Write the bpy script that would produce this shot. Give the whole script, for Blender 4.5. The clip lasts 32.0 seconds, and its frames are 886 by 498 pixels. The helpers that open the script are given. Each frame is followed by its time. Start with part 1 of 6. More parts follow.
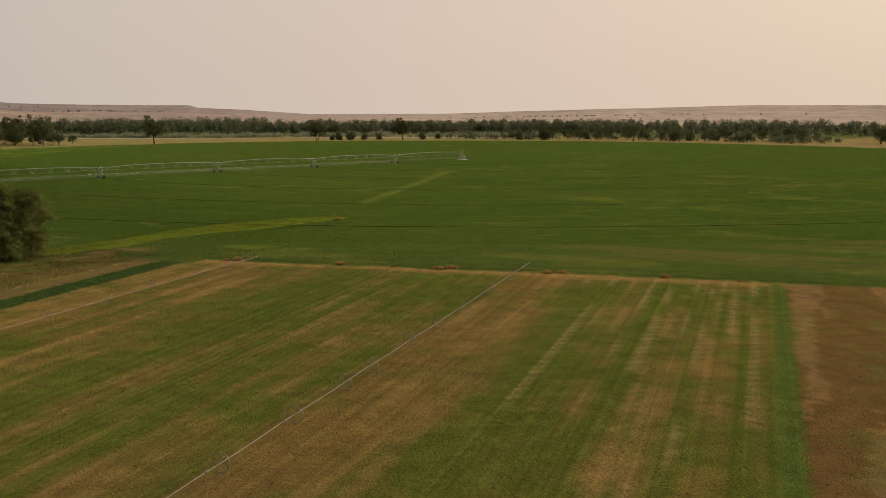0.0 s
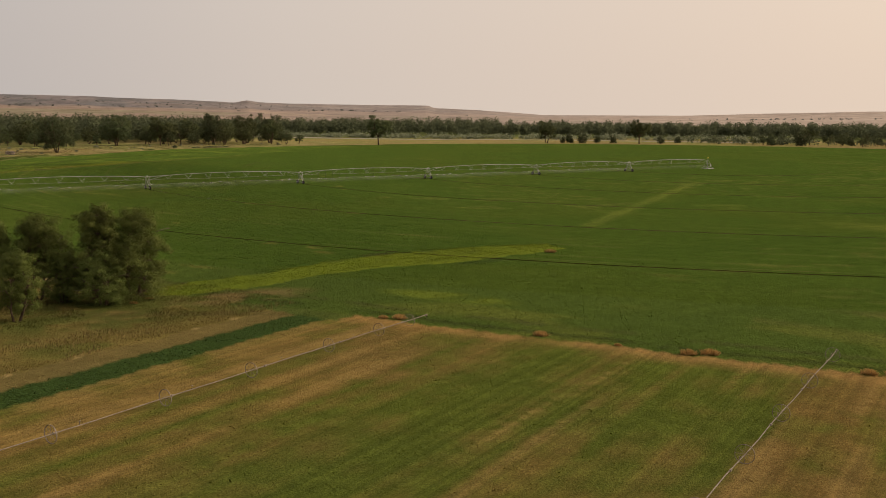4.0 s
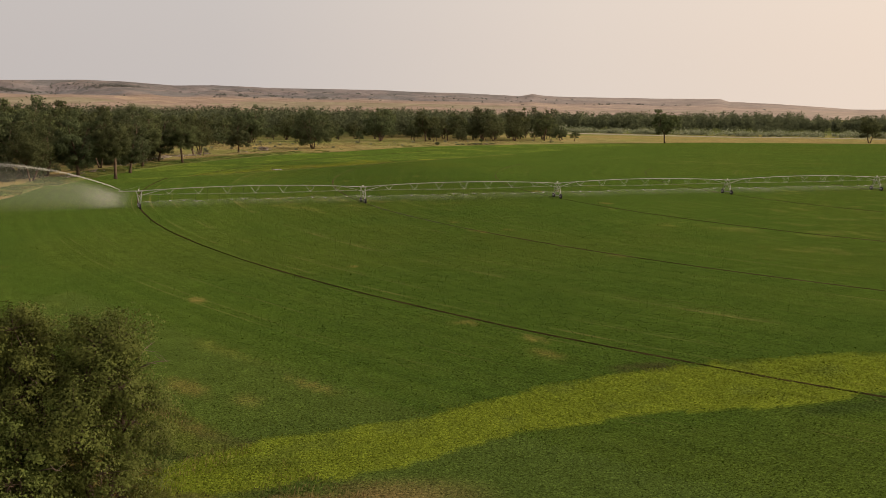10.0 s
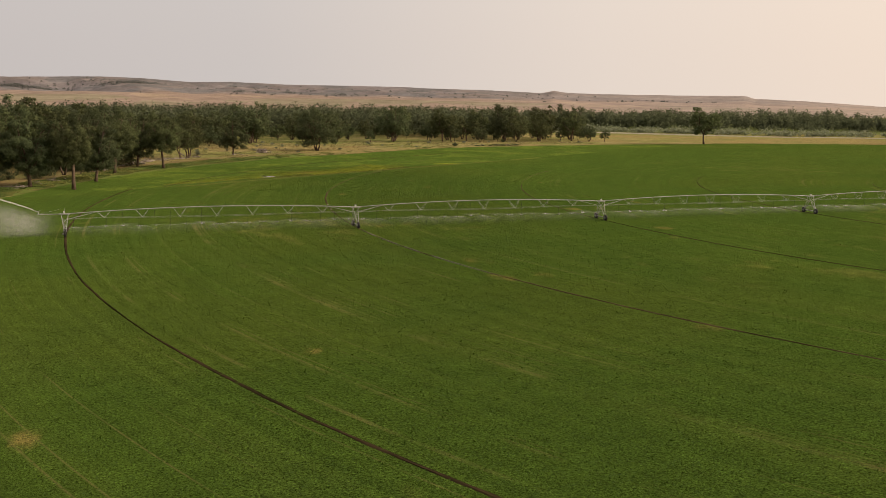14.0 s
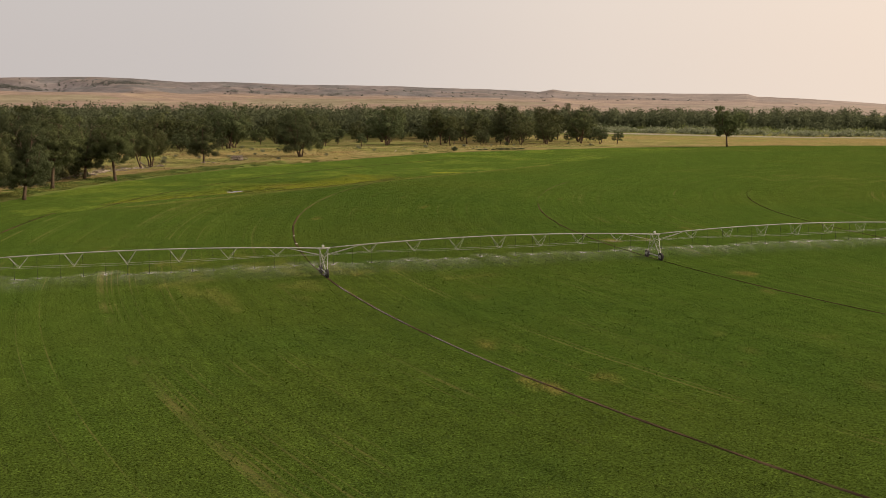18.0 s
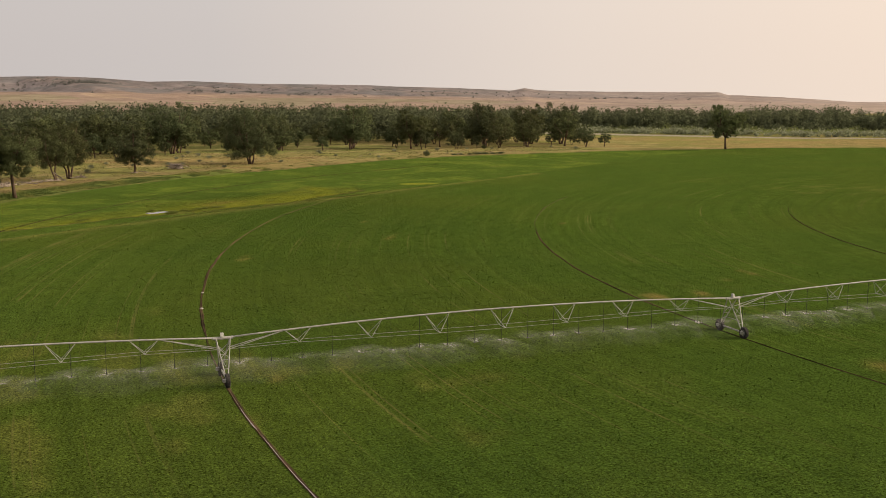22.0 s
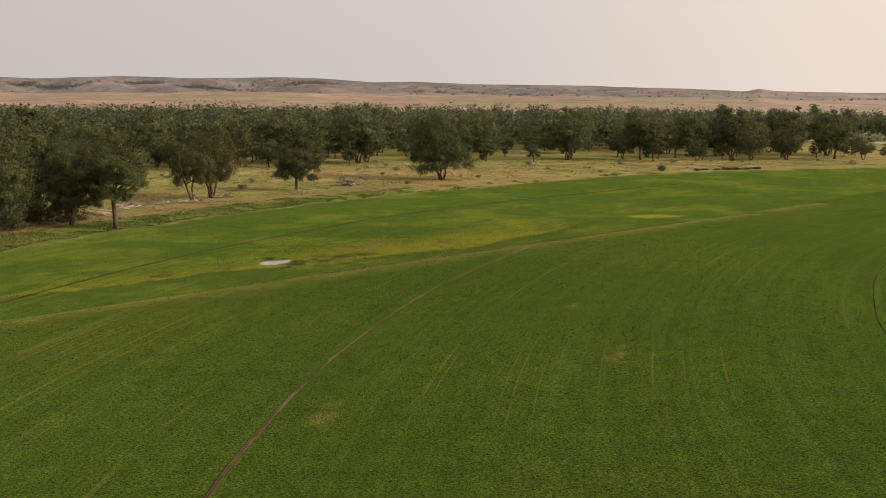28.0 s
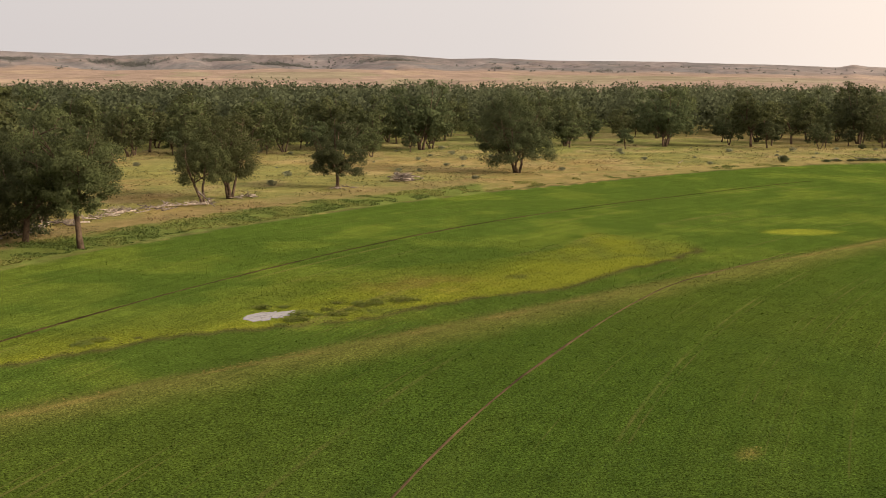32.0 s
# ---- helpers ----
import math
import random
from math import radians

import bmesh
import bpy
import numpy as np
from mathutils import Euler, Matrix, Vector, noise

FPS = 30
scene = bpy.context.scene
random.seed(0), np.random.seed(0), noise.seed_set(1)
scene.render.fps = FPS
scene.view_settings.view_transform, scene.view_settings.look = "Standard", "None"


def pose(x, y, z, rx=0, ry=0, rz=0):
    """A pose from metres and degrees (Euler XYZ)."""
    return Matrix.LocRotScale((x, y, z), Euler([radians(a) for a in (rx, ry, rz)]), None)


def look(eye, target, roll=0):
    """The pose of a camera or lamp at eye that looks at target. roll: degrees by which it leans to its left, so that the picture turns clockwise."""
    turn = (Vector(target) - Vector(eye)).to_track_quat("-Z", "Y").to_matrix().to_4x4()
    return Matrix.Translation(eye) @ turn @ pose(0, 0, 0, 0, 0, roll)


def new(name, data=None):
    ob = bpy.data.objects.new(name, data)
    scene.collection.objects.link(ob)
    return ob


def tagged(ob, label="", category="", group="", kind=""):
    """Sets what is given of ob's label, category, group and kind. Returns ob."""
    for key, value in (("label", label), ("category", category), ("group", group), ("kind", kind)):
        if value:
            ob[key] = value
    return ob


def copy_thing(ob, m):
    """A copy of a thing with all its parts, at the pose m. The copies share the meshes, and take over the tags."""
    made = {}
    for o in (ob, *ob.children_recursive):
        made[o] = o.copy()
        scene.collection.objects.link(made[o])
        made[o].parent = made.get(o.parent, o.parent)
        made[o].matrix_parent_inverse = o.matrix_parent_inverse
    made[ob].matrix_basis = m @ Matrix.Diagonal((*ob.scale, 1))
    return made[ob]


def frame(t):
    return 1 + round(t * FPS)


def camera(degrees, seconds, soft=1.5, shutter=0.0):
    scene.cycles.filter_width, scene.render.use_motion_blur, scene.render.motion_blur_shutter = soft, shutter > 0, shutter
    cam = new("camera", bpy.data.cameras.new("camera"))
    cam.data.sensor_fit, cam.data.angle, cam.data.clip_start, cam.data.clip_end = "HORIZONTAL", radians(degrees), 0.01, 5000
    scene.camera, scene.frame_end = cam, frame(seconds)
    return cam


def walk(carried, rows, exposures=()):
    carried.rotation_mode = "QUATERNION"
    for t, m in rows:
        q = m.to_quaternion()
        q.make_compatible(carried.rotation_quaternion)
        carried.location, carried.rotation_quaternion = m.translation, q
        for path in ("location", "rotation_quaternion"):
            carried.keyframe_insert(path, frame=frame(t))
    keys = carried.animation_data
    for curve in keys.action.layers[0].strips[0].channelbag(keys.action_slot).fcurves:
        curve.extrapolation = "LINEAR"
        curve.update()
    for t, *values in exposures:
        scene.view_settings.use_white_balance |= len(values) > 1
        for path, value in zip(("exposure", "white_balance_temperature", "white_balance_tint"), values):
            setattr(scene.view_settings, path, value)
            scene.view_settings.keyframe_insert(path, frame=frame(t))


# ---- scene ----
# A drone glides over a farm: a mown strip field, a pivot-irrigated crop circle, cottonwood bottoms and dry hills.
# The pivot's centre is the origin, its boom lies along -x, and +y is roughly north.

cam = camera(47.49, 32.0, soft=0.85)
# seconds, place, yaw to the left of +y, pitch, roll
WAY = [
    (0, -419.14, -349.54, 25.90, -49.090, -7.864, 0.060),
    (0.5, -413.98, -344.93, 25.86, -47.317, -7.905, -0.025),
    (1, -408.72, -340.55, 25.82, -45.682, -7.874, -0.010),
    (1.5, -403.45, -336.04, 25.79, -43.695, -7.864, 0.106),
    (2, -398.31, -331.28, 25.76, -41.602, -7.877, 0.037),
    (2.5, -393.30, -326.60, 25.73, -39.793, -7.865, 0.139),
    (4.5, -374.94, -306.75, 25.63, -34.393, -7.859, 0.349),
    (5, -370.65, -301.61, 25.58, -32.558, -7.854, 0.205),
    (5.5, -366.43, -296.27, 25.52, -30.920, -7.863, 0.218),
    (6, -362.58, -290.74, 25.46, -29.357, -7.856, 0.271),
    (6.5, -358.64, -285.19, 25.43, -27.754, -7.861, 0.302),
    (7, -354.84, -279.61, 25.39, -26.177, -7.872, 0.324),
    (7.5, -351.19, -274.03, 25.35, -24.686, -7.873, 0.304),
    (8, -347.70, -268.34, 25.35, -23.416, -7.862, 0.351),
    (8.5, -344.50, -262.50, 25.35, -22.156, -7.840, 0.384),
    (9, -341.20, -256.56, 25.38, -20.854, -7.832, 0.365),
    (9.5, -338.08, -250.36, 25.39, -20.256, -7.814, 0.428),
    (10, -335.30, -244.02, 25.39, -19.833, -8.328, 0.444),
    (10.5, -332.63, -237.76, 25.42, -19.423, -8.568, 0.496),
    (11, -329.98, -231.62, 25.46, -18.956, -8.544, 0.508),
    (11.5, -327.46, -225.38, 25.47, -18.668, -8.540, 0.457),
    (12, -325.12, -218.93, 25.47, -18.653, -8.516, 0.517),
    (12.5, -322.63, -212.36, 25.46, -18.662, -8.511, 0.518),
    (13, -320.33, -205.81, 25.43, -18.673, -8.500, 0.447),
    (13.5, -318.07, -199.41, 25.43, -18.695, -8.513, 0.475),
    (14, -315.71, -193.00, 25.43, -18.683, -8.507, 0.471),
    (14.5, -313.57, -186.49, 25.42, -18.725, -8.519, 0.483),
    (16.5, -305.02, -160.03, 25.56, -18.768, -8.546, 0.335),
    (17, -302.64, -153.50, 25.60, -18.755, -8.551, 0.317),
    (17.5, -300.51, -147.13, 25.56, -18.750, -8.568, 0.210),
    (18, -298.51, -140.77, 25.49, -18.792, -8.551, 0.197),
    (18.5, -296.41, -134.18, 25.48, -19.082, -8.561, 0.192),
    (19, -294.14, -127.60, 25.43, -19.468, -8.569, 0.106),
    (19.5, -291.91, -121.09, 25.40, -19.623, -8.570, 0.161),
    (20, -289.74, -114.66, 25.38, -20.019, -8.580, 0.158),
    (20.5, -287.61, -108.08, 25.33, -20.326, -8.583, 0.126),
    (21, -285.45, -101.50, 25.29, -20.472, -8.579, 0.076),
    (21.5, -283.14, -94.97, 25.26, -20.463, -8.594, 0.077),
    (22, -280.87, -88.39, 25.22, -20.462, -8.597, 0.065),
    (22.5, -278.57, -81.76, 25.16, -20.127, -8.615, 0.097),
    (23, -276.27, -75.28, 25.12, -18.810, -8.615, 0.131),
    (23.5, -273.94, -69.05, 25.13, -17.494, -8.640, 0.081),
    (24, -271.73, -62.89, 25.18, -16.183, -8.646, 0.014),
    (24.5, -269.45, -56.47, 25.27, -14.974, -8.661, -0.024),
    (25, -267.19, -49.83, 25.33, -13.795, -8.670, 0.021),
    (25.5, -265.11, -42.93, 25.30, -12.937, -8.646, 0.064),
    (27.5, -258.25, -15.42, 25.06, -9.009, -8.593, 0.105),
    (28, -257.12, -8.70, 24.99, -7.980, -8.574, 0.173),
    (28.5, -255.72, -2.17, 24.94, -6.891, -8.549, 0.045),
    (29, -254.26, 4.58, 24.91, -5.879, -8.542, 0.118),
    (29.5, -253.05, 11.53, 24.88, -5.092, -8.518, 0.006),
    (30, -252.06, 18.48, 24.84, -4.731, -8.592, 0.077),
    (30.5, -251.31, 25.37, 24.81, -4.434, -9.051, 0.141),
    (31, -250.39, 32.13, 24.78, -4.123, -9.383, 0.093),
    (31.5, -249.66, 39.10, 24.73, -3.827, -9.678, 0.158),
    (32, -249.06, 45.96, 24.73, -3.593, -9.866, 0.108),
]
walk(cam, [(t, pose(x, y, z, 90 + pitch, 0, yaw) @ pose(0, 0, 0, 0, 0, roll)) for t, x, y, z, yaw, pitch, roll in WAY],
     exposures=[(0.0, -0.08), (3.0, 0.02), (6.0, 0.15), (13.0, 0.36), (23.0, 0.38), (28.0, 0.44), (30.0, 0.50), (32.0, 0.72)])

# ---- light: a low sun behind smoke haze ----
SUN_AZ, SUN_EL = 112.0, 24.0      # degrees clockwise from +y, and above the horizon
sun_dir = Vector((math.sin(radians(SUN_AZ)) * math.cos(radians(SUN_EL)), math.cos(radians(SUN_AZ)) * math.cos(radians(SUN_EL)), math.sin(radians(SUN_EL))))
sun_data = bpy.data.lights.new("sun", "SUN")
sun_data.energy, sun_data.angle, sun_data.color = 3.1, radians(12), (1.0, 0.85, 0.66)
sun = new("sun", sun_data)
sun.matrix_world = look((0, 0, 300), Vector((0, 0, 300)) - sun_dir)

world = bpy.data.worlds.new("hazy_sky")
scene.world = world
world.use_nodes = True
wn, wl = world.node_tree.nodes, world.node_tree.links
wn.clear()


def wnode(kind, **values):
    n = wn.new(kind)
    for k, v in values.items():
        n.inputs[k].default_value = v
    return n


w_out = wn.new("ShaderNodeOutputWorld")
w_bg = wnode("ShaderNodeBackground", Strength=1.0)
w_sky = wn.new("ShaderNodeTexSky")
w_sky.sky_type, w_sky.sun_disc = "NISHITA", False
w_sky.sun_elevation, w_sky.sun_rotation = radians(SUN_EL), radians(SUN_AZ)
w_sky.air_density, w_sky.dust_density, w_sky.ozone_density = 1.0, 8.0, 1.0
w_gain = wn.new("ShaderNodeVectorMath")
w_gain.operation = "SCALE"
w_gain.inputs["Scale"].default_value = 0.10
wl.new(w_sky.outputs[0], w_gain.inputs[0])
w_co = wn.new("ShaderNodeTexCoord")
w_dot = wn.new("ShaderNodeVectorMath")
w_dot.operation = "DOT_PRODUCT"
w_dot.inputs[1].default_value = (math.sin(radians(SUN_AZ)), math.cos(radians(SUN_AZ)), 0.10)
wl.new(w_co.outputs["Generated"], w_dot.inputs[0])
# smoke: grey-mauve away from the sun, peach towards it
w_ramp = wn.new("ShaderNodeValToRGB")
w_map = wn.new("ShaderNodeMapRange")
w_map.inputs["From Min"].default_value, w_map.inputs["From Max"].default_value = -1.0, 1.0
wl.new(w_dot.outputs["Value"], w_map.inputs["Value"])
wl.new(w_map.outputs["Result"], w_ramp.inputs["Fac"])
els = w_ramp.color_ramp.elements
els[0].position, els[0].color = 0.0, (0.43, 0.40, 0.40, 1)
els[1].position, els[1].color = 1.0, (1.0, 0.77, 0.58, 1)
for at, tone in ((0.38, (0.55, 0.50, 0.475, 1)), (0.55, (0.715, 0.615, 0.54, 1)), (0.75, (0.84, 0.68, 0.555, 1))):
    e = els.new(at)
    e.color = tone
w_mix = wn.new("ShaderNodeMix")
w_mix.data_type = "RGBA"
w_mix.inputs["Factor"].default_value = 0.85
wl.new(w_gain.outputs[0], w_mix.inputs["A"])
wl.new(w_ramp.outputs["Color"], w_mix.inputs["B"])
wl.new(w_mix.outputs["Result"], w_bg.inputs["Color"])
wl.new(w_bg.outputs[0], w_out.inputs["Surface"])

# ---- materials ----
MATS = {}


def nodes_of(name, rough=0.9, spec=0.2):
    m = bpy.data.materials.new(name)
    m.use_nodes = True
    b = m.node_tree.nodes["Principled BSDF"]
    b.inputs["Roughness"].default_value = rough
    b.inputs["Specular IOR Level"].default_value = spec
    MATS[name] = m
    return m, m.node_tree.nodes, m.node_tree.links, b


def tex_noise(n, l, scale, detail=4.0, rough=0.6, coords="Object"):
    co = n.new("ShaderNodeTexCoord")
    t = n.new("ShaderNodeTexNoise")
    t.inputs["Scale"].default_value, t.inputs["Detail"].default_value, t.inputs["Roughness"].default_value = scale, detail, rough
    l.new(co.outputs[coords], t.inputs["Vector"])
    return t


def ramp(n, l, src, stops):
    r = n.new("ShaderNodeValToRGB")
    r.color_ramp.elements[0].position, r.color_ramp.elements[0].color = stops[0][0], (*stops[0][1], 1)
    r.color_ramp.elements[1].position, r.color_ramp.elements[1].color = stops[-1][0], (*stops[-1][1], 1)
    for at, tone in stops[1:-1]:
        r.color_ramp.elements.new(at).color = (*tone, 1)
    l.new(src, r.inputs["Fac"])
    return r.outputs["Color"]


def mixed(n, l, kind, fac, a, b):
    x = n.new("ShaderNodeMix")
    x.data_type, x.blend_type = "RGBA", kind
    for key, v in (("Factor", fac), ("A", a), ("B", b)):
        if hasattr(v, "is_linked"):
            l.new(v, x.inputs[key])
        else:
            x.inputs[key].default_value = v if key == "Factor" else (*v, 1)
    return x.outputs["Result"]


def bumped(n, l, b, src, strength, distance):
    u = n.new("ShaderNodeBump")
    u.inputs["Strength"].default_value, u.inputs["Distance"].default_value = strength, distance
    l.new(src, u.inputs["Height"])
    l.new(u.outputs["Normal"], b.inputs["Normal"])


def mottled(name, dark, light, scale, rough=0.9, spec=0.2, metal=0.0, bump=0.3, depth=0.02, spread=(0.3, 0.7), per_object=0.0):
    """A plain surface with variation at two scales and a fine relief."""
    m, n, l, b = nodes_of(name, rough, spec)
    a, c = tex_noise(n, l, scale), tex_noise(n, l, scale * 7.3, 3)
    col = ramp(n, l, a.outputs["Fac"], ((spread[0], dark), (spread[1], light)))
    col = mixed(n, l, "OVERLAY", 0.45, col, ramp(n, l, c.outputs["Fac"], ((0.3, (0.3,) * 3), (0.7, (0.7,) * 3))))
    if per_object:
        info = n.new("ShaderNodeObjectInfo")
        h = n.new("ShaderNodeHueSaturation")
        mr = n.new("ShaderNodeMapRange")
        mr.inputs["To Min"].default_value, mr.inputs["To Max"].default_value = 1 - per_object, 1 + per_object
        l.new(info.outputs["Random"], mr.inputs["Value"])
        l.new(mr.outputs["Result"], h.inputs["Value"])
        l.new(col, h.inputs["Color"])
        col = h.outputs["Color"]
    l.new(col, b.inputs["Base Color"])
    b.inputs["Metallic"].default_value = metal
    bumped(n, l, b, c.outputs["Fac"], bump, depth)
    return m


def leafy(name, dark, light, per_object=0.2):
    """Leaves: each leaf its own tone, a little light through it."""
    m, n, l, b = nodes_of(name, 0.75, 0.05)
    geo = n.new("ShaderNodeNewGeometry")
    col = ramp(n, l, geo.outputs["Random Per Island"], ((0.0, dark), (1.0, light)))
    big = tex_noise(n, l, 0.35, 2)
    col = mixed(n, l, "OVERLAY", 0.5, col, ramp(n, l, big.outputs["Fac"], ((0.35, (0.32,) * 3), (0.65, (0.68,) * 3))))
    info = n.new("ShaderNodeObjectInfo")
    h = n.new("ShaderNodeHueSaturation")
    for key, lo, hi in (("Value", 1 - per_object, 1 + per_object), ("Hue", 0.485, 0.51)):
        mr = n.new("ShaderNodeMapRange")
        mr.inputs["To Min"].default_value, mr.inputs["To Max"].default_value = lo, hi
        l.new(info.outputs["Random"], mr.inputs["Value"])
        l.new(mr.outputs["Result"], h.inputs[key])
    l.new(col, h.inputs["Color"])
    l.new(h.outputs["Color"], b.inputs["Base Color"])
    tr = n.new("ShaderNodeBsdfTranslucent")
    l.new(h.outputs["Color"], tr.inputs["Color"])
    mx = n.new("ShaderNodeMixShader")
    mx.inputs["Fac"].default_value = 0.42
    l.new(b.outputs[0], mx.inputs[1])
    l.new(tr.outputs[0], mx.inputs[2])
    l.new(mx.outputs[0], n["Material Output"].inputs["Surface"])
    return m


# soil and crops: the tint of each stand of plants is stored on the ground, the grain comes from noise
m, n, l, b = nodes_of("crop_ground", 1.0, 0.0)
att = n.new("ShaderNodeAttribute")
att.attribute_name = "tint"
fine, mid, wide = tex_noise(n, l, 5.0, 5, 0.8), tex_noise(n, l, 0.35, 5, 0.65), tex_noise(n, l, 0.045, 4, 0.6)
leafy_part = n.new("ShaderNodeAttribute")
leafy_part.attribute_name = "leafy"


def by_stand(bare, full):
    """A strength that is higher where leafy plants stand than on mown and dry ground."""
    k = n.new("ShaderNodeMapRange")
    k.inputs["To Min"].default_value, k.inputs["To Max"].default_value = bare, full
    l.new(leafy_part.outputs["Fac"], k.inputs["Value"])
    return k.outputs["Result"]


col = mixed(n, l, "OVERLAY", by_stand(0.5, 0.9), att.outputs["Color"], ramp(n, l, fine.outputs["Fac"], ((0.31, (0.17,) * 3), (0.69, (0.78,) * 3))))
col = mixed(n, l, "OVERLAY", by_stand(0.6, 0.5), col, ramp(n, l, mid.outputs["Fac"], ((0.3, (0.3,) * 3), (0.7, (0.70,) * 3))))
col = mixed(n, l, "OVERLAY", 0.3, col, ramp(n, l, wide.outputs["Fac"], ((0.3, (0.36, 0.4, 0.45)), (0.7, (0.65, 0.62, 0.5)))))
# shade in the gaps between the leaves, put into the colour, and leaf clumps
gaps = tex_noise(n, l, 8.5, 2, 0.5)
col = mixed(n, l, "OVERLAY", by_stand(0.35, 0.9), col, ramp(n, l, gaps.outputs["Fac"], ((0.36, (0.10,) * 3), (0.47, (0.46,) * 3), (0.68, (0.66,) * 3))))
cell = n.new("ShaderNodeTexVoronoi")
cell.voronoi_dimensions = "2D"
cell.inputs["Scale"].default_value, cell.inputs["Randomness"].default_value = 3.2, 1.0
co = n.new("ShaderNodeTexCoord")
l.new(co.outputs["Object"], cell.inputs["Vector"])
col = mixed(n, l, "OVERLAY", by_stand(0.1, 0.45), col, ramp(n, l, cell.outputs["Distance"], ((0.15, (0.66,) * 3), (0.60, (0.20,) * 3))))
# drill rows: rings about the pivot, straight strips on the mown field
co = n.new("ShaderNodeTexCoord")
flat = n.new("ShaderNodeVectorMath")
flat.operation = "MULTIPLY"
flat.inputs[1].default_value = (1, 1, 0)
l.new(co.outputs["Object"], flat.inputs[0])
away = n.new("ShaderNodeVectorMath")
away.operation = "LENGTH"
l.new(flat.outputs[0], away.inputs[0])
across = n.new("ShaderNodeVectorMath")
across.operation = "DOT_PRODUCT"
across.inputs[1].default_value = (-0.4, 0.917, 0)
l.new(co.outputs["Object"], across.inputs[0])
for src, key, scale, amount in ((away.outputs["Value"], "ring", 0.8, 0.24), (across.outputs["Value"], "strip", 1.2, 0.30)):
    row = n.new("ShaderNodeTexNoise")
    row.noise_dimensions = "1D"
    row.inputs["Scale"].default_value, row.inputs["Detail"].default_value, row.inputs["Roughness"].default_value = scale, 4, 0.7
    l.new(src, row.inputs["W"])
    where = n.new("ShaderNodeAttribute")
    where.attribute_name = key
    k = n.new("ShaderNodeMath")
    k.operation = "MULTIPLY"
    k.inputs[1].default_value = amount
    l.new(where.outputs["Fac"], k.inputs[0])
    col = mixed(n, l, "OVERLAY", k.outputs[0], col, ramp(n, l, row.outputs["Fac"], ((0.35, (0.25,) * 3), (0.65, (0.75, 0.72, 0.62)))))
# thin tan lines left by passing machines
line = n.new("ShaderNodeTexNoise")
line.noise_dimensions = "1D"
line.inputs["Scale"].default_value, line.inputs["Detail"].default_value = 0.16, 3
l.new(away.outputs["Value"], line.inputs["W"])
broken = n.new("ShaderNodeMath")
broken.operation = "MULTIPLY"
l.new(ramp(n, l, line.outputs["Fac"], ((0.535, (0.0,) * 3), (0.548, (1.0,) * 3), (0.562, (0.0,) * 3))), broken.inputs[0])
l.new(ramp(n, l, wide.outputs["Fac"], ((0.46, (0.0,) * 3), (0.60, (0.62,) * 3))), broken.inputs[1])
where = n.new("ShaderNodeAttribute")
where.attribute_name = "ring"
k = n.new("ShaderNodeMath")
k.operation = "MULTIPLY"
l.new(where.outputs["Fac"], k.inputs[0])
l.new(broken.outputs[0], k.inputs[1])
col = mixed(n, l, "MIX", k.outputs[0], col, (0.15, 0.125, 0.045))
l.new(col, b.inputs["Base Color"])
b.inputs["Sheen Weight"].default_value, b.inputs["Sheen Roughness"].default_value = 0.13, 0.4
b.inputs["Sheen Tint"].default_value = (0.32, 0.46, 0.10, 1)
bumped(n, l, b, fine.outputs["Fac"], 0.75, 0.25)

# loose leaves and blades standing on it, tinted alike
m, n, l, b = nodes_of("crop_leaf", 0.8, 0.05)
att = n.new("ShaderNodeAttribute")
att.attribute_name = "tint"
geo = n.new("ShaderNodeNewGeometry")
col = mixed(n, l, "MULTIPLY", 0.8, att.outputs["Color"], ramp(n, l, geo.outputs["Random Per Island"], ((0.0, (0.72, 0.76, 0.76)), (0.8, (1.0, 1.0, 0.95)), (1.0, (1.2, 1.2, 1.1)))))
l.new(col, b.inputs["Base Color"])
tr = n.new("ShaderNodeBsdfTranslucent")
l.new(col, tr.inputs["Color"])
mx = n.new("ShaderNodeMixShader")
mx.inputs["Fac"].default_value = 0.2
l.new(b.outputs[0], mx.inputs[1])
l.new(tr.outputs[0], mx.inputs[2])
l.new(mx.outputs[0], n["Material Output"].inputs["Surface"])

# water in the air: single drops, the jet, and thin veils of drops with ragged density
for name, amount in (("water_drops", 0.22), ("water_jet", 0.36), ("water_veil", None)):
    m, n, l, b = nodes_of(name, 0.4, 0.1)
    b.inputs["Base Color"].default_value = (0.86, 0.83, 0.77, 1)
    through_it = n.new("ShaderNodeBsdfTranslucent")
    through_it.inputs["Color"].default_value = (0.86, 0.83, 0.77, 1)
    both, mx, clear = n.new("ShaderNodeMixShader"), n.new("ShaderNodeMixShader"), n.new("ShaderNodeBsdfTransparent")
    l.new(b.outputs[0], both.inputs[1])
    l.new(through_it.outputs[0], both.inputs[2])
    if amount is None:
        att = n.new("ShaderNodeAttribute")
        att.attribute_name = "amount"
        cloud = tex_noise(n, l, 1.5, 6, 0.7)
        k = n.new("ShaderNodeMath")
        k.operation = "MULTIPLY"
        l.new(att.outputs["Fac"], k.inputs[0])
        l.new(ramp(n, l, cloud.outputs["Fac"], ((0.36, (0.15,) * 3), (0.68, (1.7,) * 3))), k.inputs[1])
        l.new(k.outputs[0], mx.inputs["Fac"])
    else:
        mx.inputs["Fac"].default_value = amount
    l.new(clear.outputs[0], mx.inputs[1])
    l.new(both.outputs[0], mx.inputs[2])
    l.new(mx.outputs[0], n["Material Output"].inputs["Surface"])

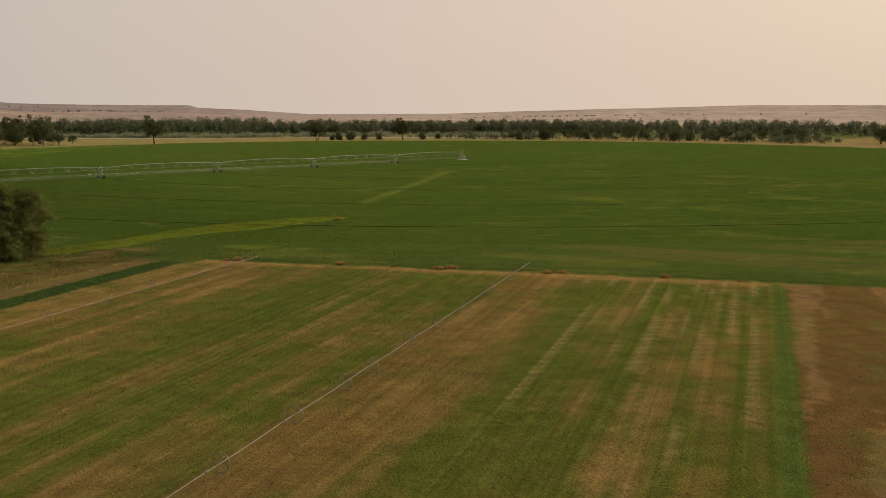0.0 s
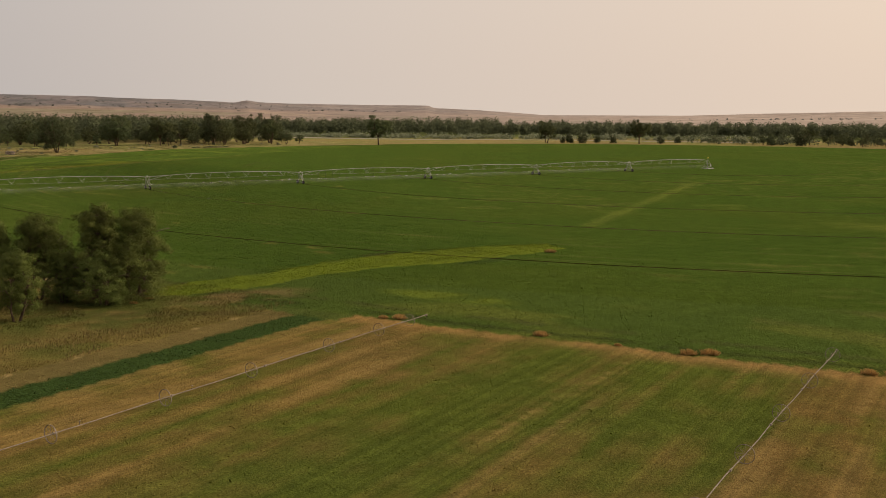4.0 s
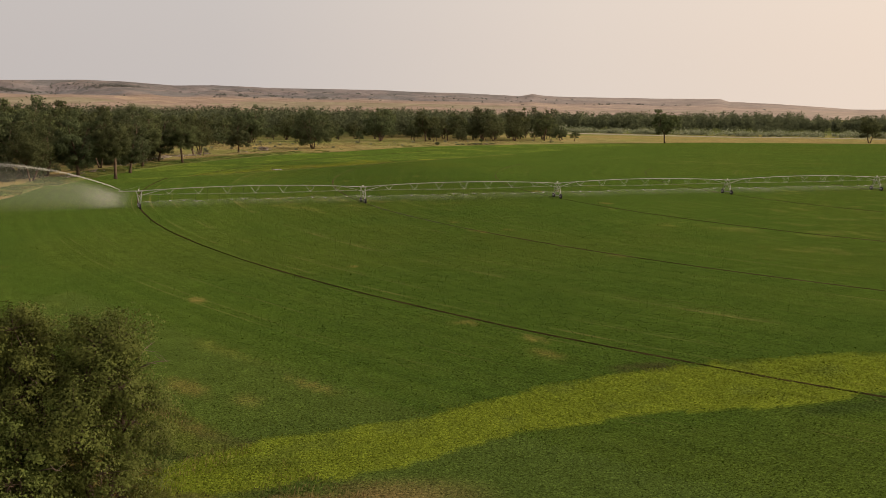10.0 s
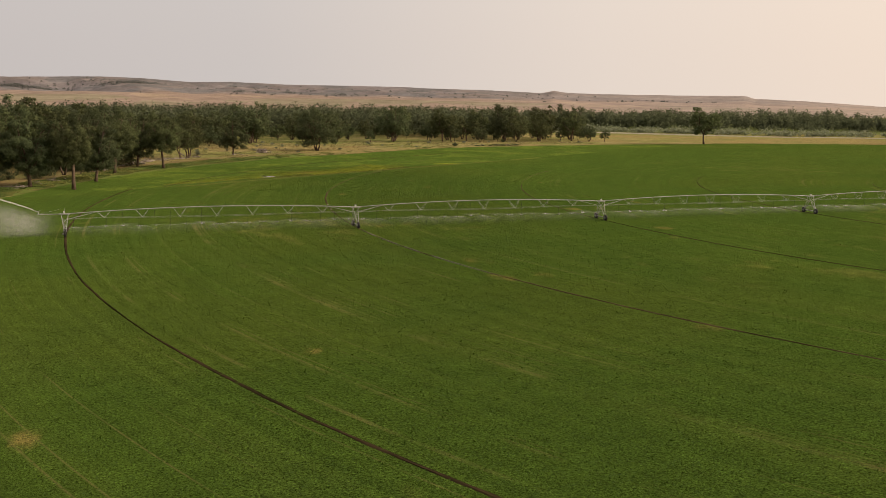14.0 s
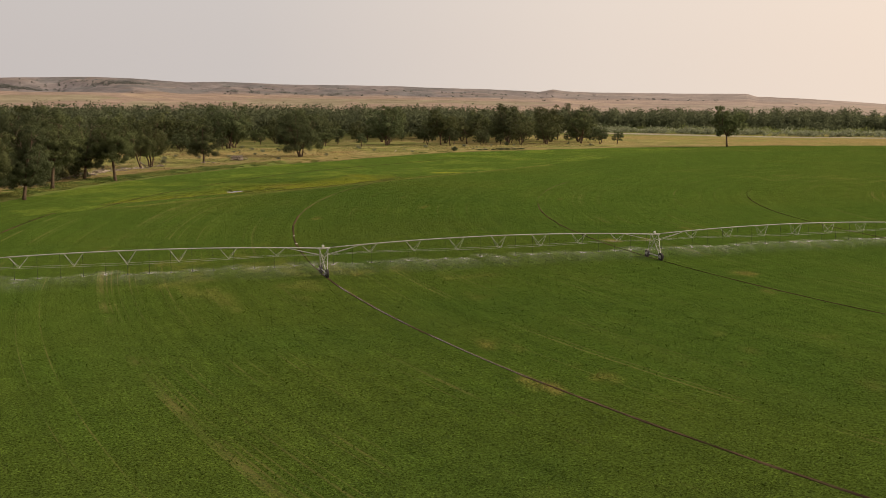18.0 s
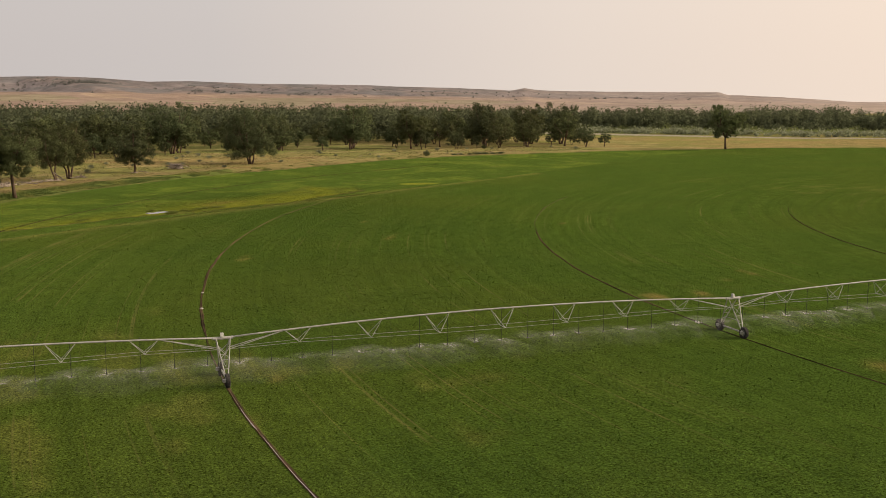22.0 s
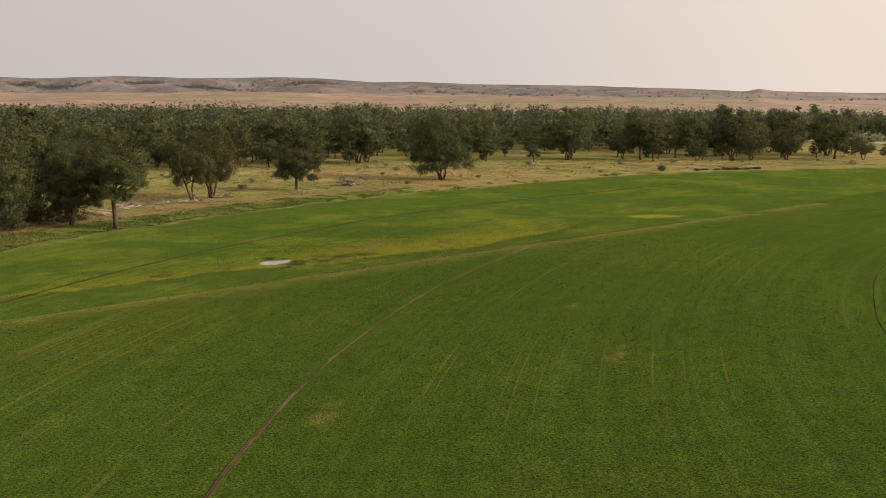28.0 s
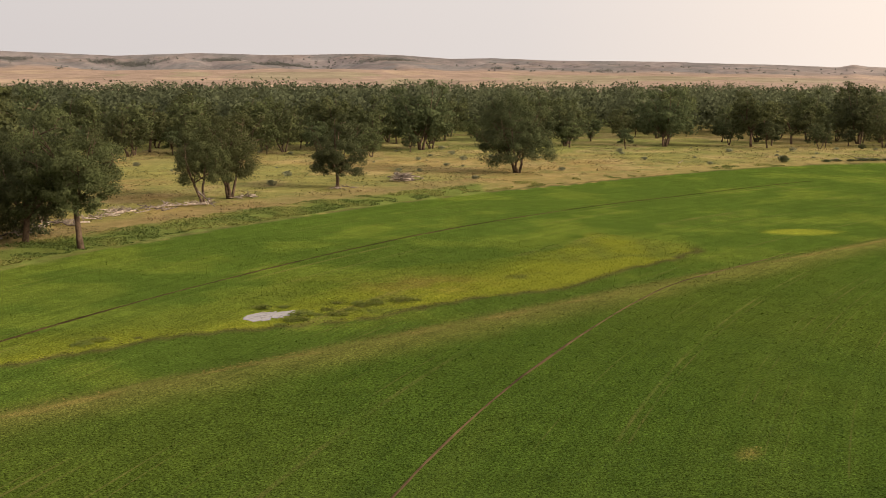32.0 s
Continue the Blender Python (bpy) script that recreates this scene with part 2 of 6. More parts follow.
m, n, l, b = nodes_of("hill_grass", 1.0, 0.0)
att = n.new("ShaderNodeAttribute")
att.attribute_name = "tint"
mid, wide = tex_noise(n, l, 0.02, 6, 0.7), tex_noise(n, l, 0.004, 4, 0.6)
col = mixed(n, l, "OVERLAY", 0.5, att.outputs["Color"], ramp(n, l, mid.outputs["Fac"], ((0.35, (0.3,) * 3), (0.65, (0.68,) * 3))))
col = mixed(n, l, "OVERLAY", 0.4, col, ramp(n, l, wide.outputs["Fac"], ((0.35, (0.35,) * 3), (0.65, (0.65,) * 3))))
l.new(col, b.inputs["Base Color"])
bumped(n, l, b, mid.outputs["Fac"], 0.8, 12.0)

M_BARK = mottled("bark", (0.045, 0.031, 0.021), (0.150, 0.105, 0.072), 1.6, 0.95, 0.1, bump=0.8, depth=0.05)
M_TWIG = mottled("dead_twig", (0.11, 0.08, 0.06), (0.26, 0.20, 0.155), 1.6, 0.9, 0.1)
M_LEAF = leafy("cottonwood_leaf", (0.080, 0.094, 0.040), (0.115, 0.129, 0.053))
M_LEAF_DARK = leafy("dark_leaf", (0.072, 0.088, 0.041), (0.103, 0.120, 0.055))
M_WILLOW = leafy("willow_leaf", (0.088, 0.108, 0.027), (0.148, 0.168, 0.044))
M_WILLOW_PALE = leafy("young_willow_leaf", (0.092, 0.112, 0.027), (0.138, 0.158, 0.040))
M_REED = leafy("pond_weed_leaf", (0.120, 0.150, 0.030), (0.180, 0.205, 0.042))
# distant woods: leaf green paled and greyed to hold haze in the colour
M_FAR_LEAF = leafy("hazed_woods_leaf", (0.088, 0.102, 0.055), (0.122, 0.136, 0.074))
M_SAGE = leafy("sage_leaf", (0.15, 0.165, 0.095), (0.26, 0.27, 0.18))
# brush on the hills, its leaf tones lightened and greyed as by haze
M_BRUSH = leafy("hazed_brush_leaf", (0.125, 0.128, 0.118), (0.185, 0.185, 0.17))
M_STEEL = mottled("galvanised_steel", (0.24, 0.235, 0.22), (0.40, 0.39, 0.365), 2.0, 0.6, 0.4, 0.3, 0.1, 0.003)
M_PIPE = mottled("dull_aluminium", (0.14, 0.112, 0.088), (0.26, 0.215, 0.17), 2.0, 0.7, 0.2, 0.0, 0.1, 0.003)
M_RUBBER = mottled("tyre_rubber", (0.012, 0.012, 0.012), (0.05, 0.045, 0.04), 4.0, 0.85, 0.2)
M_WET_SOIL = mottled("wet_rut_soil", (0.020, 0.017, 0.009), (0.062, 0.042, 0.021), 0.10, 1.0, 0.0, bump=0.8, depth=0.06, spread=(0.35, 0.65))
M_RIM = mottled("dusty_rim_steel", (0.10, 0.095, 0.085), (0.20, 0.19, 0.17), 3.0, 0.7, 0.3)
M_SOIL = mottled("wheel_rut_soil", (0.034, 0.026, 0.016), (0.100, 0.068, 0.039), 0.10, 1.0, 0.0, bump=0.8, depth=0.06, spread=(0.32, 0.60))
for m in (M_SOIL, M_WET_SOIL):
    n, l, b = m.node_tree.nodes, m.node_tree.links, m.node_tree.nodes["Principled BSDF"]
    weeds = tex_noise(n, l, 0.7, 4, 0.7)
    soil = b.inputs["Base Color"].links[0].from_socket
    l.new(mixed(n, l, "MIX", ramp(n, l, weeds.outputs["Fac"], ((0.56, (0.0,) * 3), (0.70, (0.6,) * 3))), soil, (0.055, 0.085, 0.012)), b.inputs["Base Color"])
M_POND = mottled("pond_water", (0.17, 0.145, 0.118), (0.25, 0.215, 0.18), 0.4, 0.06, 0.7, bump=0.05, depth=0.01)
M_CONCRETE = mottled("concrete", (0.30, 0.29, 0.27), (0.45, 0.43, 0.40), 1.5)
M_HOSE = mottled("black_hose", (0.012, 0.014, 0.012), (0.03, 0.035, 0.03), 3.0, 0.6)
M_BOX = mottled("white_box_paint", (0.38, 0.37, 0.34), (0.55, 0.54, 0.50), 2.0, 0.5, 0.4)
M_AMBER = mottled("amber_plastic", (0.65, 0.48, 0.05), (0.80, 0.60, 0.10), 3.0, 0.3, 0.5)
M_STONE = mottled("pale_stone", (0.30, 0.28, 0.25), (0.46, 0.43, 0.38), 2.0)
M_WOOD = mottled("bleached_driftwood", (0.11, 0.084, 0.066), (0.40, 0.34, 0.29), 1.4, 0.9, 0.1, bump=0.6, depth=0.03, per_object=0.5)

# ---- the lie of the land ----


def smooth(x, lo, hi):
    t = np.clip((x - lo) / (hi - lo), 0.0, 1.0)
    return t * t * (3 - 2 * t)


def vnoise(x, y, size, seed=0):
    """Value noise, 0 to 1, on a lattice of that size in metres."""
    u, v = np.asarray(x, float) / size, np.asarray(y, float) / size
    i, j = np.floor(u).astype(np.int64), np.floor(v).astype(np.int64)
    fu, fv = u - i, v - j
    fu, fv = fu * fu * (3 - 2 * fu), fv * fv * (3 - 2 * fv)

    def h(a, c):
        k = (a * 374761393 + c * 668265263 + seed * 974634777) & 0x7FFFFFFF
        k = ((k ^ (k >> 13)) * 1274126177) & 0x7FFFFFFF
        return ((k ^ (k >> 16)) & 0xFFFF) / 65535.0

    return (h(i, j) * (1 - fu) + h(i + 1, j) * fu) * (1 - fv) + (h(i, j + 1) * (1 - fu) + h(i + 1, j + 1) * fu) * fv


def fnoise(x, y, size, seed=0, octaves=4):
    total, amp, out = 0.0, 1.0, 0.0
    for k in range(octaves):
        out = out + amp * vnoise(x, y, size / 2**k, seed + 17 * k)
        total += amp
        amp *= 0.55
    return out / total


def land(x, y):
    """Height of the ground: a nearly flat bench, a terrace step down to a wet hollow, river flats beyond."""
    x, y = np.asarray(x, float), np.asarray(y, float)
    z = np.clip(-0.003 * (x + 250), -1.0, 0.35)
    s, d = (x + 230) * 0.813 + (y - 150) * 0.583, -(x + 230) * 0.583 + (y - 150) * 0.813
    r = np.hypot(x, y)
    step = 1.9 * smooth(d, -1, 11) * (1 - 0.6 * smooth(s, 90, 190)) * (1 - 0.4 * smooth(-s, 90, 160))
    z = z - step * (1 - 0.45 * smooth(r, 345, 362))
    z = z - 1.4 * smooth(y, 330, 520) - 1.0 * smooth(x, 320, 600) * (y > -400)
    z = z + 0.35 * (fnoise(x, y, 60, 3, 2) - 0.5)
    return z - 0.0012 * np.clip(r - 700, 0, 5000)


def land_at(x, y):
    return float(land(np.array([x]), np.array([y]))[0])


def inside(x, y, corners):
    """Which points lie in a polygon."""
    hit = np.zeros(np.shape(x), bool)
    for (ax, ay), (bx, by) in zip(corners, corners[1:] + corners[:1]):
        cross = ((ay > y) != (by > y)) & (x < (bx - ax) * (y - ay) / (by - ay + 1e-9) + ax)
        hit ^= cross
    return hit


def mesh_of(name, verts, faces, material, parent=None, label="", smooth_faces=False):
    me = bpy.data.meshes.new(name)
    me.from_pydata([tuple(v) for v in verts] if not isinstance(verts, np.ndarray) else verts.tolist(), [], faces if not isinstance(faces, np.ndarray) else faces.tolist())
    me.materials.append(material)
    if smooth_faces:
        me.shade_smooth()
    ob = new(name, me)
    ob.parent = parent
    return tagged(ob, label)


def quads(name, corners, material, tint=None, facing=None):
    """One mesh of many loose leaves; corners: (n, 3 or 4, 3); facing: which way each one takes the light."""
    count, k = corners.shape[:2]
    me = bpy.data.meshes.new(name)
    me.vertices.add(count * k)
    me.vertices.foreach_set("co", np.ascontiguousarray(corners, dtype=np.float32).ravel())
    me.loops.add(count * k)
    me.loops.foreach_set("vertex_index", np.arange(count * k, dtype=np.int32))
    me.polygons.add(count)
    me.polygons.foreach_set("loop_start", np.arange(count, dtype=np.int32) * k)
    me.update(calc_edges=True)
    me.materials.append(material)
    if facing is not None:
        me.shade_smooth()
        facing = facing / np.linalg.norm(facing, axis=1, keepdims=True)
        me.normals_split_custom_set_from_vertices(np.repeat(facing, k, 0).tolist())
    if tint is not None:
        a = me.attributes.new("tint", "FLOAT_COLOR", "POINT")
        rgba = np.concatenate([np.repeat(tint, k, 0), np.ones((count * k, 1))], 1)
        a.data.foreach_set("color", rgba.astype(np.float32).ravel())
    return new(name, me)


def darts(g, at, size, nrm, slim=0.62):
    """Corners of three-cornered leaves facing nrm."""
    nrm = nrm / np.linalg.norm(nrm, axis=1, keepdims=True)
    a = np.cross(nrm, g.normal(size=nrm.shape))
    a /= np.linalg.norm(a, axis=1, keepdims=True)
    c = np.cross(nrm, a) * slim
    size = np.reshape(size, (-1, 1)) * 1.25
    return np.stack([at - a * size, at + (a * 0.45 - c) * size, at + (a * 0.6 + c) * size], 1)


def rhombs(g, at, size, lean, slim=0.6):
    """Corners of leaves at those points; lean 0: flat, large: any way round."""
    k = len(at)
    nrm = g.normal(size=(k, 3)) * np.reshape(lean, (-1, 1)) + np.array([0, 0, 1.0])
    nrm /= np.linalg.norm(nrm, axis=1, keepdims=True)
    a = np.cross(nrm, g.normal(size=(k, 3)))
    a /= np.linalg.norm(a, axis=1, keepdims=True)
    c = np.cross(nrm, a) * slim
    size = np.reshape(size, (-1, 1))
    return np.stack([at - a * size, at - c * size, at + a * size, at + c * size], 1)


# fields in the directions of the mown strips: u towards the crop circle, v across
def strip_uv(x, y):
    return 0.917 * x + 0.4 * y, -0.4 * x + 0.917 * y


def field_end(v):
    """Where the mown field ends towards the crop circle."""
    return -371.8 - 0.06 * (v + 62)


WEED_STRIP = [(-334, -177), (-324, -171), (-310, -169.5), (-296, -164), (-283, -161.5), (-263, -162.5), (-249, -167), (-251, -174), (-262, -174.5), (-278, -176.5), (-292, -174), (-304, -175.5), (-317, -179.5), (-328, -181)]
HOLLOW = [(-300, 128), (-284, 137.5), (-270.7, 147), (-252, 153.5), (-238, 162.5), (-226, 168.5), (-214, 181.5), (-199, 195), (-201, 203), (-213, 214), (-221, 198), (-239, 187), (-262, 177), (-266, 167), (-278, 154), (-290, 146)]
POND = [(-264.5, 152.6), (-264.2, 158), (-260.5, 161.4), (-258.4, 156.5), (-260.6, 152.4)]


def reach(x, y):
    """Radius of the crop circle: the end gun throws further to the west."""
    return 352 + 22 * smooth(-x, 335, 352) * smooth(-y, -60, 60) * smooth(y, -150, -110)


def lay_tints(x, y):
    """Base colour of what grows or lies at each point of the ground."""
    wob = 2.4 * (fnoise(x, y, 9, 11) - 0.5) + 1.2 * (fnoise(x, y, 2.5, 12, 2) - 0.5)
    xw, yw = x + wob, y + 2.4 * (fnoise(x, y, 9, 13) - 0.5)
    r = np.hypot(x, y)
    u, v = strip_uv(x, y)
    uw, vw = strip_uv(xw, yw)
    n1, n2, n3 = fnoise(x, y, 40, 21), fnoise(x, y, 12, 22), fnoise(x, y, 4, 23, 3)
    C = np.zeros((*np.shape(x), 3))

    def put(mask, tone):
        k = np.clip(np.asarray(mask, float), 0, 1)[..., None]
        C[...] = C * (1 - k) + np.array(tone) * k

    # dry grass everywhere, greener in the meadow under the cottonwoods
    put(np.ones_like(x), (0.198, 0.147, 0.070))
    put(smooth(n1, 0.42, 0.62) * 0.7 * (y > 150), (0.145, 0.15, 0.052))
    put(smooth(y, 345, 400) * (1 - smooth(x, -160, -60)) * 0.8, (0.13, 0.14, 0.05))
    put(smooth(n3, 0.62, 0.75) * 0.6, (0.10, 0.10, 0.04))
    meadow = (y > 250) & (x > -330) & (x < 60) & (r > 355)
    n5 = fnoise(x * 0.45, y, 6, 27, 4)
    put(meadow * smooth(n2, 0.50, 0.62) * 0.7, (0.245, 0.190, 0.100))
    put(meadow * smooth(n5, 0.52, 0.64) * 0.55, (0.135, 0.135, 0.055))
    put(meadow * smooth(fnoise(x, y, 3, 28, 3), 0.6, 0.7) * 0.5, (0.095, 0.098, 0.045))
    # river flats: grey gravel bar and willow green
    put(smooth(np.hypot(x, y), 520, 640) * (y > 0), (0.085, 0.095, 0.040))
    put(smooth(r, 1150, 1500), (0.20, 0.17, 0.09))
    bank = 0.79 * (x - 120) + 0.61 * (y - 570)
    put((y > 250) * smooth(-np.abs(bank + 10 * (n1 - 0.5)), -16, -10) * (r > 400), (0.20, 0.175, 0.150))
    put((y > 250) * smooth(-np.abs(bank - 4), -5, -3) * (r > 400), (0.27, 0.245, 0.225))
    # brown ground south of the mown field
    put((vw < -157.5) & (uw < field_end(v)), (0.088, 0.051, 0.021))
    put((vw < -157.5) & (uw < field_end(v)) & (fnoise(u * 0.12, v, 3, 31) > 0.6), (0.130, 0.080, 0.037))
    put(((vw < -157.5) & (uw < field_end(v))) * smooth(n3, 0.55, 0.75) * 0.5, (0.08, 0.082, 0.025))
    # mown field with strips along the wheel lines
    mown = (vw > -157.5) & (v + 0.35 * wob < -60.1) & (uw < field_end(v))
    warp = 3.0 * (fnoise(u, v, 30, 40, 2) - 0.5)
    dry = np.interp(v + warp, [-158, -153, -150, -147, -144, -141, -138.5, -136, -132, -128, -125.5, -121, -117.6, -115, -112, -109.5, -106, -103.8, -101, -98, -96.5, -95, -89, -88, -85, -81.5, -77, -73, -69, -58],
                    [0.10, 0.30, 0.25, 0.30, 0.40, 0.12, 0.35, 0.20, 0.12, 0.40, 0.72, 0.88, 0.82, 0.55, 0.25, 0.48, 0.28, 0.50, 0.28, 0.40, 0.38, 0.05, 0.0, 0.25, 0.60, 0.45, 0.50, 0.78, 0.90, 0.92])
    s1, s2 = fnoise(u * 0.08, v, 3.4, 41, 3), fnoise(u * 0.035, v, 1.4, 42, 2)
    patchy = 0.44 + 0.62 * (dry - 0.4) + 0.6 * (s1 - 0.5) + 0.75 * (s2 - 0.5) + 0.7 * (n3 - 0.5) + 0.5 * (n2 - 0.5)
    put(mown, (0.053, 0.067, 0.0125))
    put(mown * smooth(patchy, 0.10, 0.90), (0.108, 0.075, 0.026))
    put(mown * smooth(patchy, 0.62, 1.0) * 0.7, (0.130, 0.086, 0.032))
    put(mown * smooth(-np.abs(v + 121), -6, -2) * smooth(n3, 0.35, 0.6) * 0.5, (0.100, 0.062, 0.024))
    put(mown * smooth(s2 + 0.35 * (n2 - 0.5), 0.66, 0.80) * 0.4, (0.19, 0.128, 0.052))
    put(mown * smooth(uw - field_end(v), -5.5, -1.0) * smooth(n2, 0.12, 0.38) * 0.9, (0.188, 0.114, 0.046))
    put(mown * smooth(-v, 58, 60) * smooth(v, -66, -61) * smooth(n3, 0.3, 0.5) * 0.5, (0.160, 0.108, 0.042))
    for at, half in ((-138.6, 0.5), (-141.6, 0.6), (-145.0, 0.45), (-147.3, 0.5), (-150.6, 0.5), (-153.2, 0.4), (-132.5, 0.4)):
        put(mown * smooth(-np.abs(v - at - 0.5 * (fnoise(u, v, 25, 47, 2) - 0.5)), -half * 0.75 - 0.25, -half * 0.15) * smooth(fnoise(u, v + 7 * at, 16, 48, 2), 0.44, 0.6) * 0.6, (0.190, 0.136, 0.068))
    put(mown * smooth(-np.abs(v + 156.3), -1.3, -0.6) * 0.8, (0.05, 0.075, 0.018))
    # strip of dark alfalfa and the lane beside it
    put((v + 0.35 * wob > -60.3) & (v + 0.35 * wob < -55.5) & (uw < -373), (0.0225, 0.041, 0.0125))
    put((v + 0.35 * wob > -55.5) & (v + 0.35 * wob < -51.0) & (uw < -372), (0.098, 0.073, 0.030))
    put((vw > -51.2) & (uw < -364) & (y < -160), (0.094, 0.073, 0.024))
    put((vw > -51.2) * (uw < -364) * (y < -160) * smooth(fnoise(u * 0.3, v, 3, 33, 3), 0.5, 0.62) * 0.7, (0.128, 0.096, 0.036))
    put((vw > -50) * (uw < -364) * (y < -160) * smooth(n2, 0.5, 0.6) * 0.75, (0.066, 0.073, 0.019))
    # green grass round the near trees, darkened to put their shadow into the tint
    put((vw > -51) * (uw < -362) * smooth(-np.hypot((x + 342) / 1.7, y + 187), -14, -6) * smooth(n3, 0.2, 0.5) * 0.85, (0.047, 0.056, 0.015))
    for off_ in (-0.8, 0.9):
        put((uw < -362) * (x < -320) * smooth(-np.abs(y + 189.2 + 0.59 * (x + 340) + off_ + 0.5 * (n2 - 0.5)), -0.7, -0.25) * 0.7, (0.056, 0.044, 0.018))
    # weedy margin between the mown field and the crop circle
    margin = (uw > field_end(v)) & (uw < -250) & (r > 348) & (y < -100)
    put((v > -62) & (v < -44) & (uw > -375.5) & (uw < -362), (0.050, 0.066, 0.017))
    put(margin, (0.044, 0.068, 0.014))
    put(margin * smooth(fnoise(u, v * 0.35, 9, 34, 3), 0.5, 0.66) * 0.6, (0.085, 0.098, 0.020))
    put(margin * smooth(-np.abs(uw - field_end(v) - 7.0), -1.3, -0.5) * smooth(n3, 0.3, 0.5) * 0.7, (0.042, 0.044, 0.017))
    put(margin * smooth(-np.abs(uw - field_end(v) - 2.6), -1.1, -0.4) * smooth(n3, 0.25, 0.45) * 0.9, (0.026, 0.034, 0.011))
    put(margin * (v < -105) * smooth(uw, -360, -340) * smooth(fnoise(u, v * 0.2, 7, 35, 3), 0.36, 0.6) * 0.6, (0.092, 0.078, 0.029))
    # the crop circle
    crop = r + 0.6 * wob < reach(x, y)
    ring = fnoise(r, np.arctan2(y, x) * 25, 3.0, 51, 3)
    put(crop, (0.0330, 0.0595, 0.0096))
    put(crop * smooth(n1, 0.4, 0.7) * 0.45, (0.047, 0.064, 0.0108))
    put(crop * smooth(ring, 0.5, 0.75) * 0.35, (0.050, 0.075, 0.0138))
    put(crop * smooth(fnoise(r, np.arctan2(y, x) * 110, 3.2, 55, 3) * fnoise(x, y, 70, 56, 2), 0.43, 0.54) * 0.35, (0.110, 0.108, 0.030))
    for px, py, ra, rb in ((-211, 20.5, 2.2, 1.0), (-204.5, 20.2, 1.6, 0.8), (-195.5, 27.3, 1.6, 0.5), (-188.3, 32, 1.8, 0.5), (-187, 93, 1.0, 0.6), (-214.8, -29, 2.6, 0.8), (-290.1, -147.4, 1.6, 0.7), (-284, -111, 1.5, 0.5), (-297, -95.4, 1.0, 0.5), (-321.7, -115.3, 1.6, 0.6), (-296, -136, 2.4, 0.5), (-302.5, -140, 1.4, 0.6), (-262, -61, 2.6, 0.6), (-224.2, 107.7, 0.7, 0.5), (-331, -167, 4, 1.5), (-233, 198, 4.5, 1.4), (-235, 188.5, 4.0, 1.6)):
        turn = math.atan2(py, px)
        ex, ey = math.cos(turn) * (xw - px) + math.sin(turn) * (yw - py), -math.sin(turn) * (xw - px) + math.cos(turn) * (yw - py)
        put(crop * smooth(-np.hypot(ex / rb, ey / ra), -1.7, -0.5) * smooth(n3, 0.38, 0.6) * 0.7, (0.190, 0.140, 0.050))
    for k, (px, py) in enumerate([(-336.4, -132.3), (-332.2, -146.4), (-328.8, -164.4), (-322.0, -160.8), (-316.5, -157.3), (-347.4, -81.8), (-290.7, -154.5), (-327.3, -155.5), (-294.1, -137.4), (-259.9, -47.5), (-264.3, -1.8), (-255.0, 69.3), (-225.9, 85.7), (-208.7, -16.1), (-256.3, -58.0), (-251.7, -96.1), (-272.4, -81.1)]):
        long_, thin = 1.6 + 0.9 * ((k * 7) % 5) / 2, 0.5 + 0.25 * ((k * 3) % 4)
        turn = math.atan2(py, px)
        ex, ey = math.cos(turn) * (xw - px) + math.sin(turn) * (yw - py), -math.sin(turn) * (xw - px) + math.cos(turn) * (yw - py)
        put(smooth(-np.hypot(ex / thin, ey / long_), -1.8, -0.5) * smooth(n3, 0.42, 0.62) * 0.55, (0.150, 0.118, 0.038))
    # old wheel path leading to the pivot
    lead = -0.529 * (x + 84) + 0.848 * (y + 63)
    put(crop * smooth(-np.abs(lead), -3.4, -0.6) * (x > -222) * (x < -78) * smooth(n1, 0.3, 0.5) * 0.45, (0.105, 0.125, 0.026))
    for px, py in ((-108, -130), (-56, -138), (-35, -172), (-120, -235), (-172, -220), (-152, -132), (-125, -250), (-222, -251), (-165, -190), (-162, -211)):
        put(crop * smooth(-np.hypot((xw - px) / 9, (yw - py) / 22 + 0.02 * (xw - px)), -1.3, -0.3) * smooth(n2, 0.42, 0.62) * 0.55, (0.085, 0.105, 0.020))
    # lower stand round the hollow and on its edge
    d = -(x + 230) * 0.583 + (y - 150) * 0.813
    low = crop & (d > 8) & (y > 60)
    put(low, (0.041, 0.070, 0.0115))
    put(low * smooth(n2, 0.52, 0.66) * 0.5, (0.092, 0.122, 0.019))
    put(crop * smooth(-np.abs(d - 2.5 + 2.5 * (n3 - 0.5)), -8, -1.0) * (x > -300) * (x < -130) * smooth(n2, 0.15, 0.45) * 0.85, (0.104, 0.106, 0.030))
    put(crop * smooth(-np.abs(d - 3.5 + 3 * (n2 - 0.5)), -2.4, -0.4) * (x > -300) * (x < -150) * smooth(n3, 0.36, 0.58) * 0.7, (0.165, 0.130, 0.046))
    lime = inside(xw, yw, HOLLOW)
    lime = lime * (1 - 0.8 * smooth(d + 16 * (n2 - 0.5), 19, 34) * smooth(-x, 215, 230))
    put(lime, (0.124, 0.140, 0.016))
    put(lime * smooth(n2, 0.50, 0.64) * 0.7, (0.060, 0.084, 0.018))
    put((lime > 0.6) & ~inside(xw + 0.7, yw - 1.0, HOLLOW), (0.050, 0.048, 0.018))
    put(smooth(-np.hypot((x + 244) / 1.7, y - 172.7), -8, -2) * smooth(n3, 0.3, 0.55) * 0.6, (0.140, 0.108, 0.030))
    ex, ey = 0.86 * (xw + 251) + 0.51 * (yw - 162.5), -0.51 * (xw + 251) + 0.86 * (yw - 162.5)
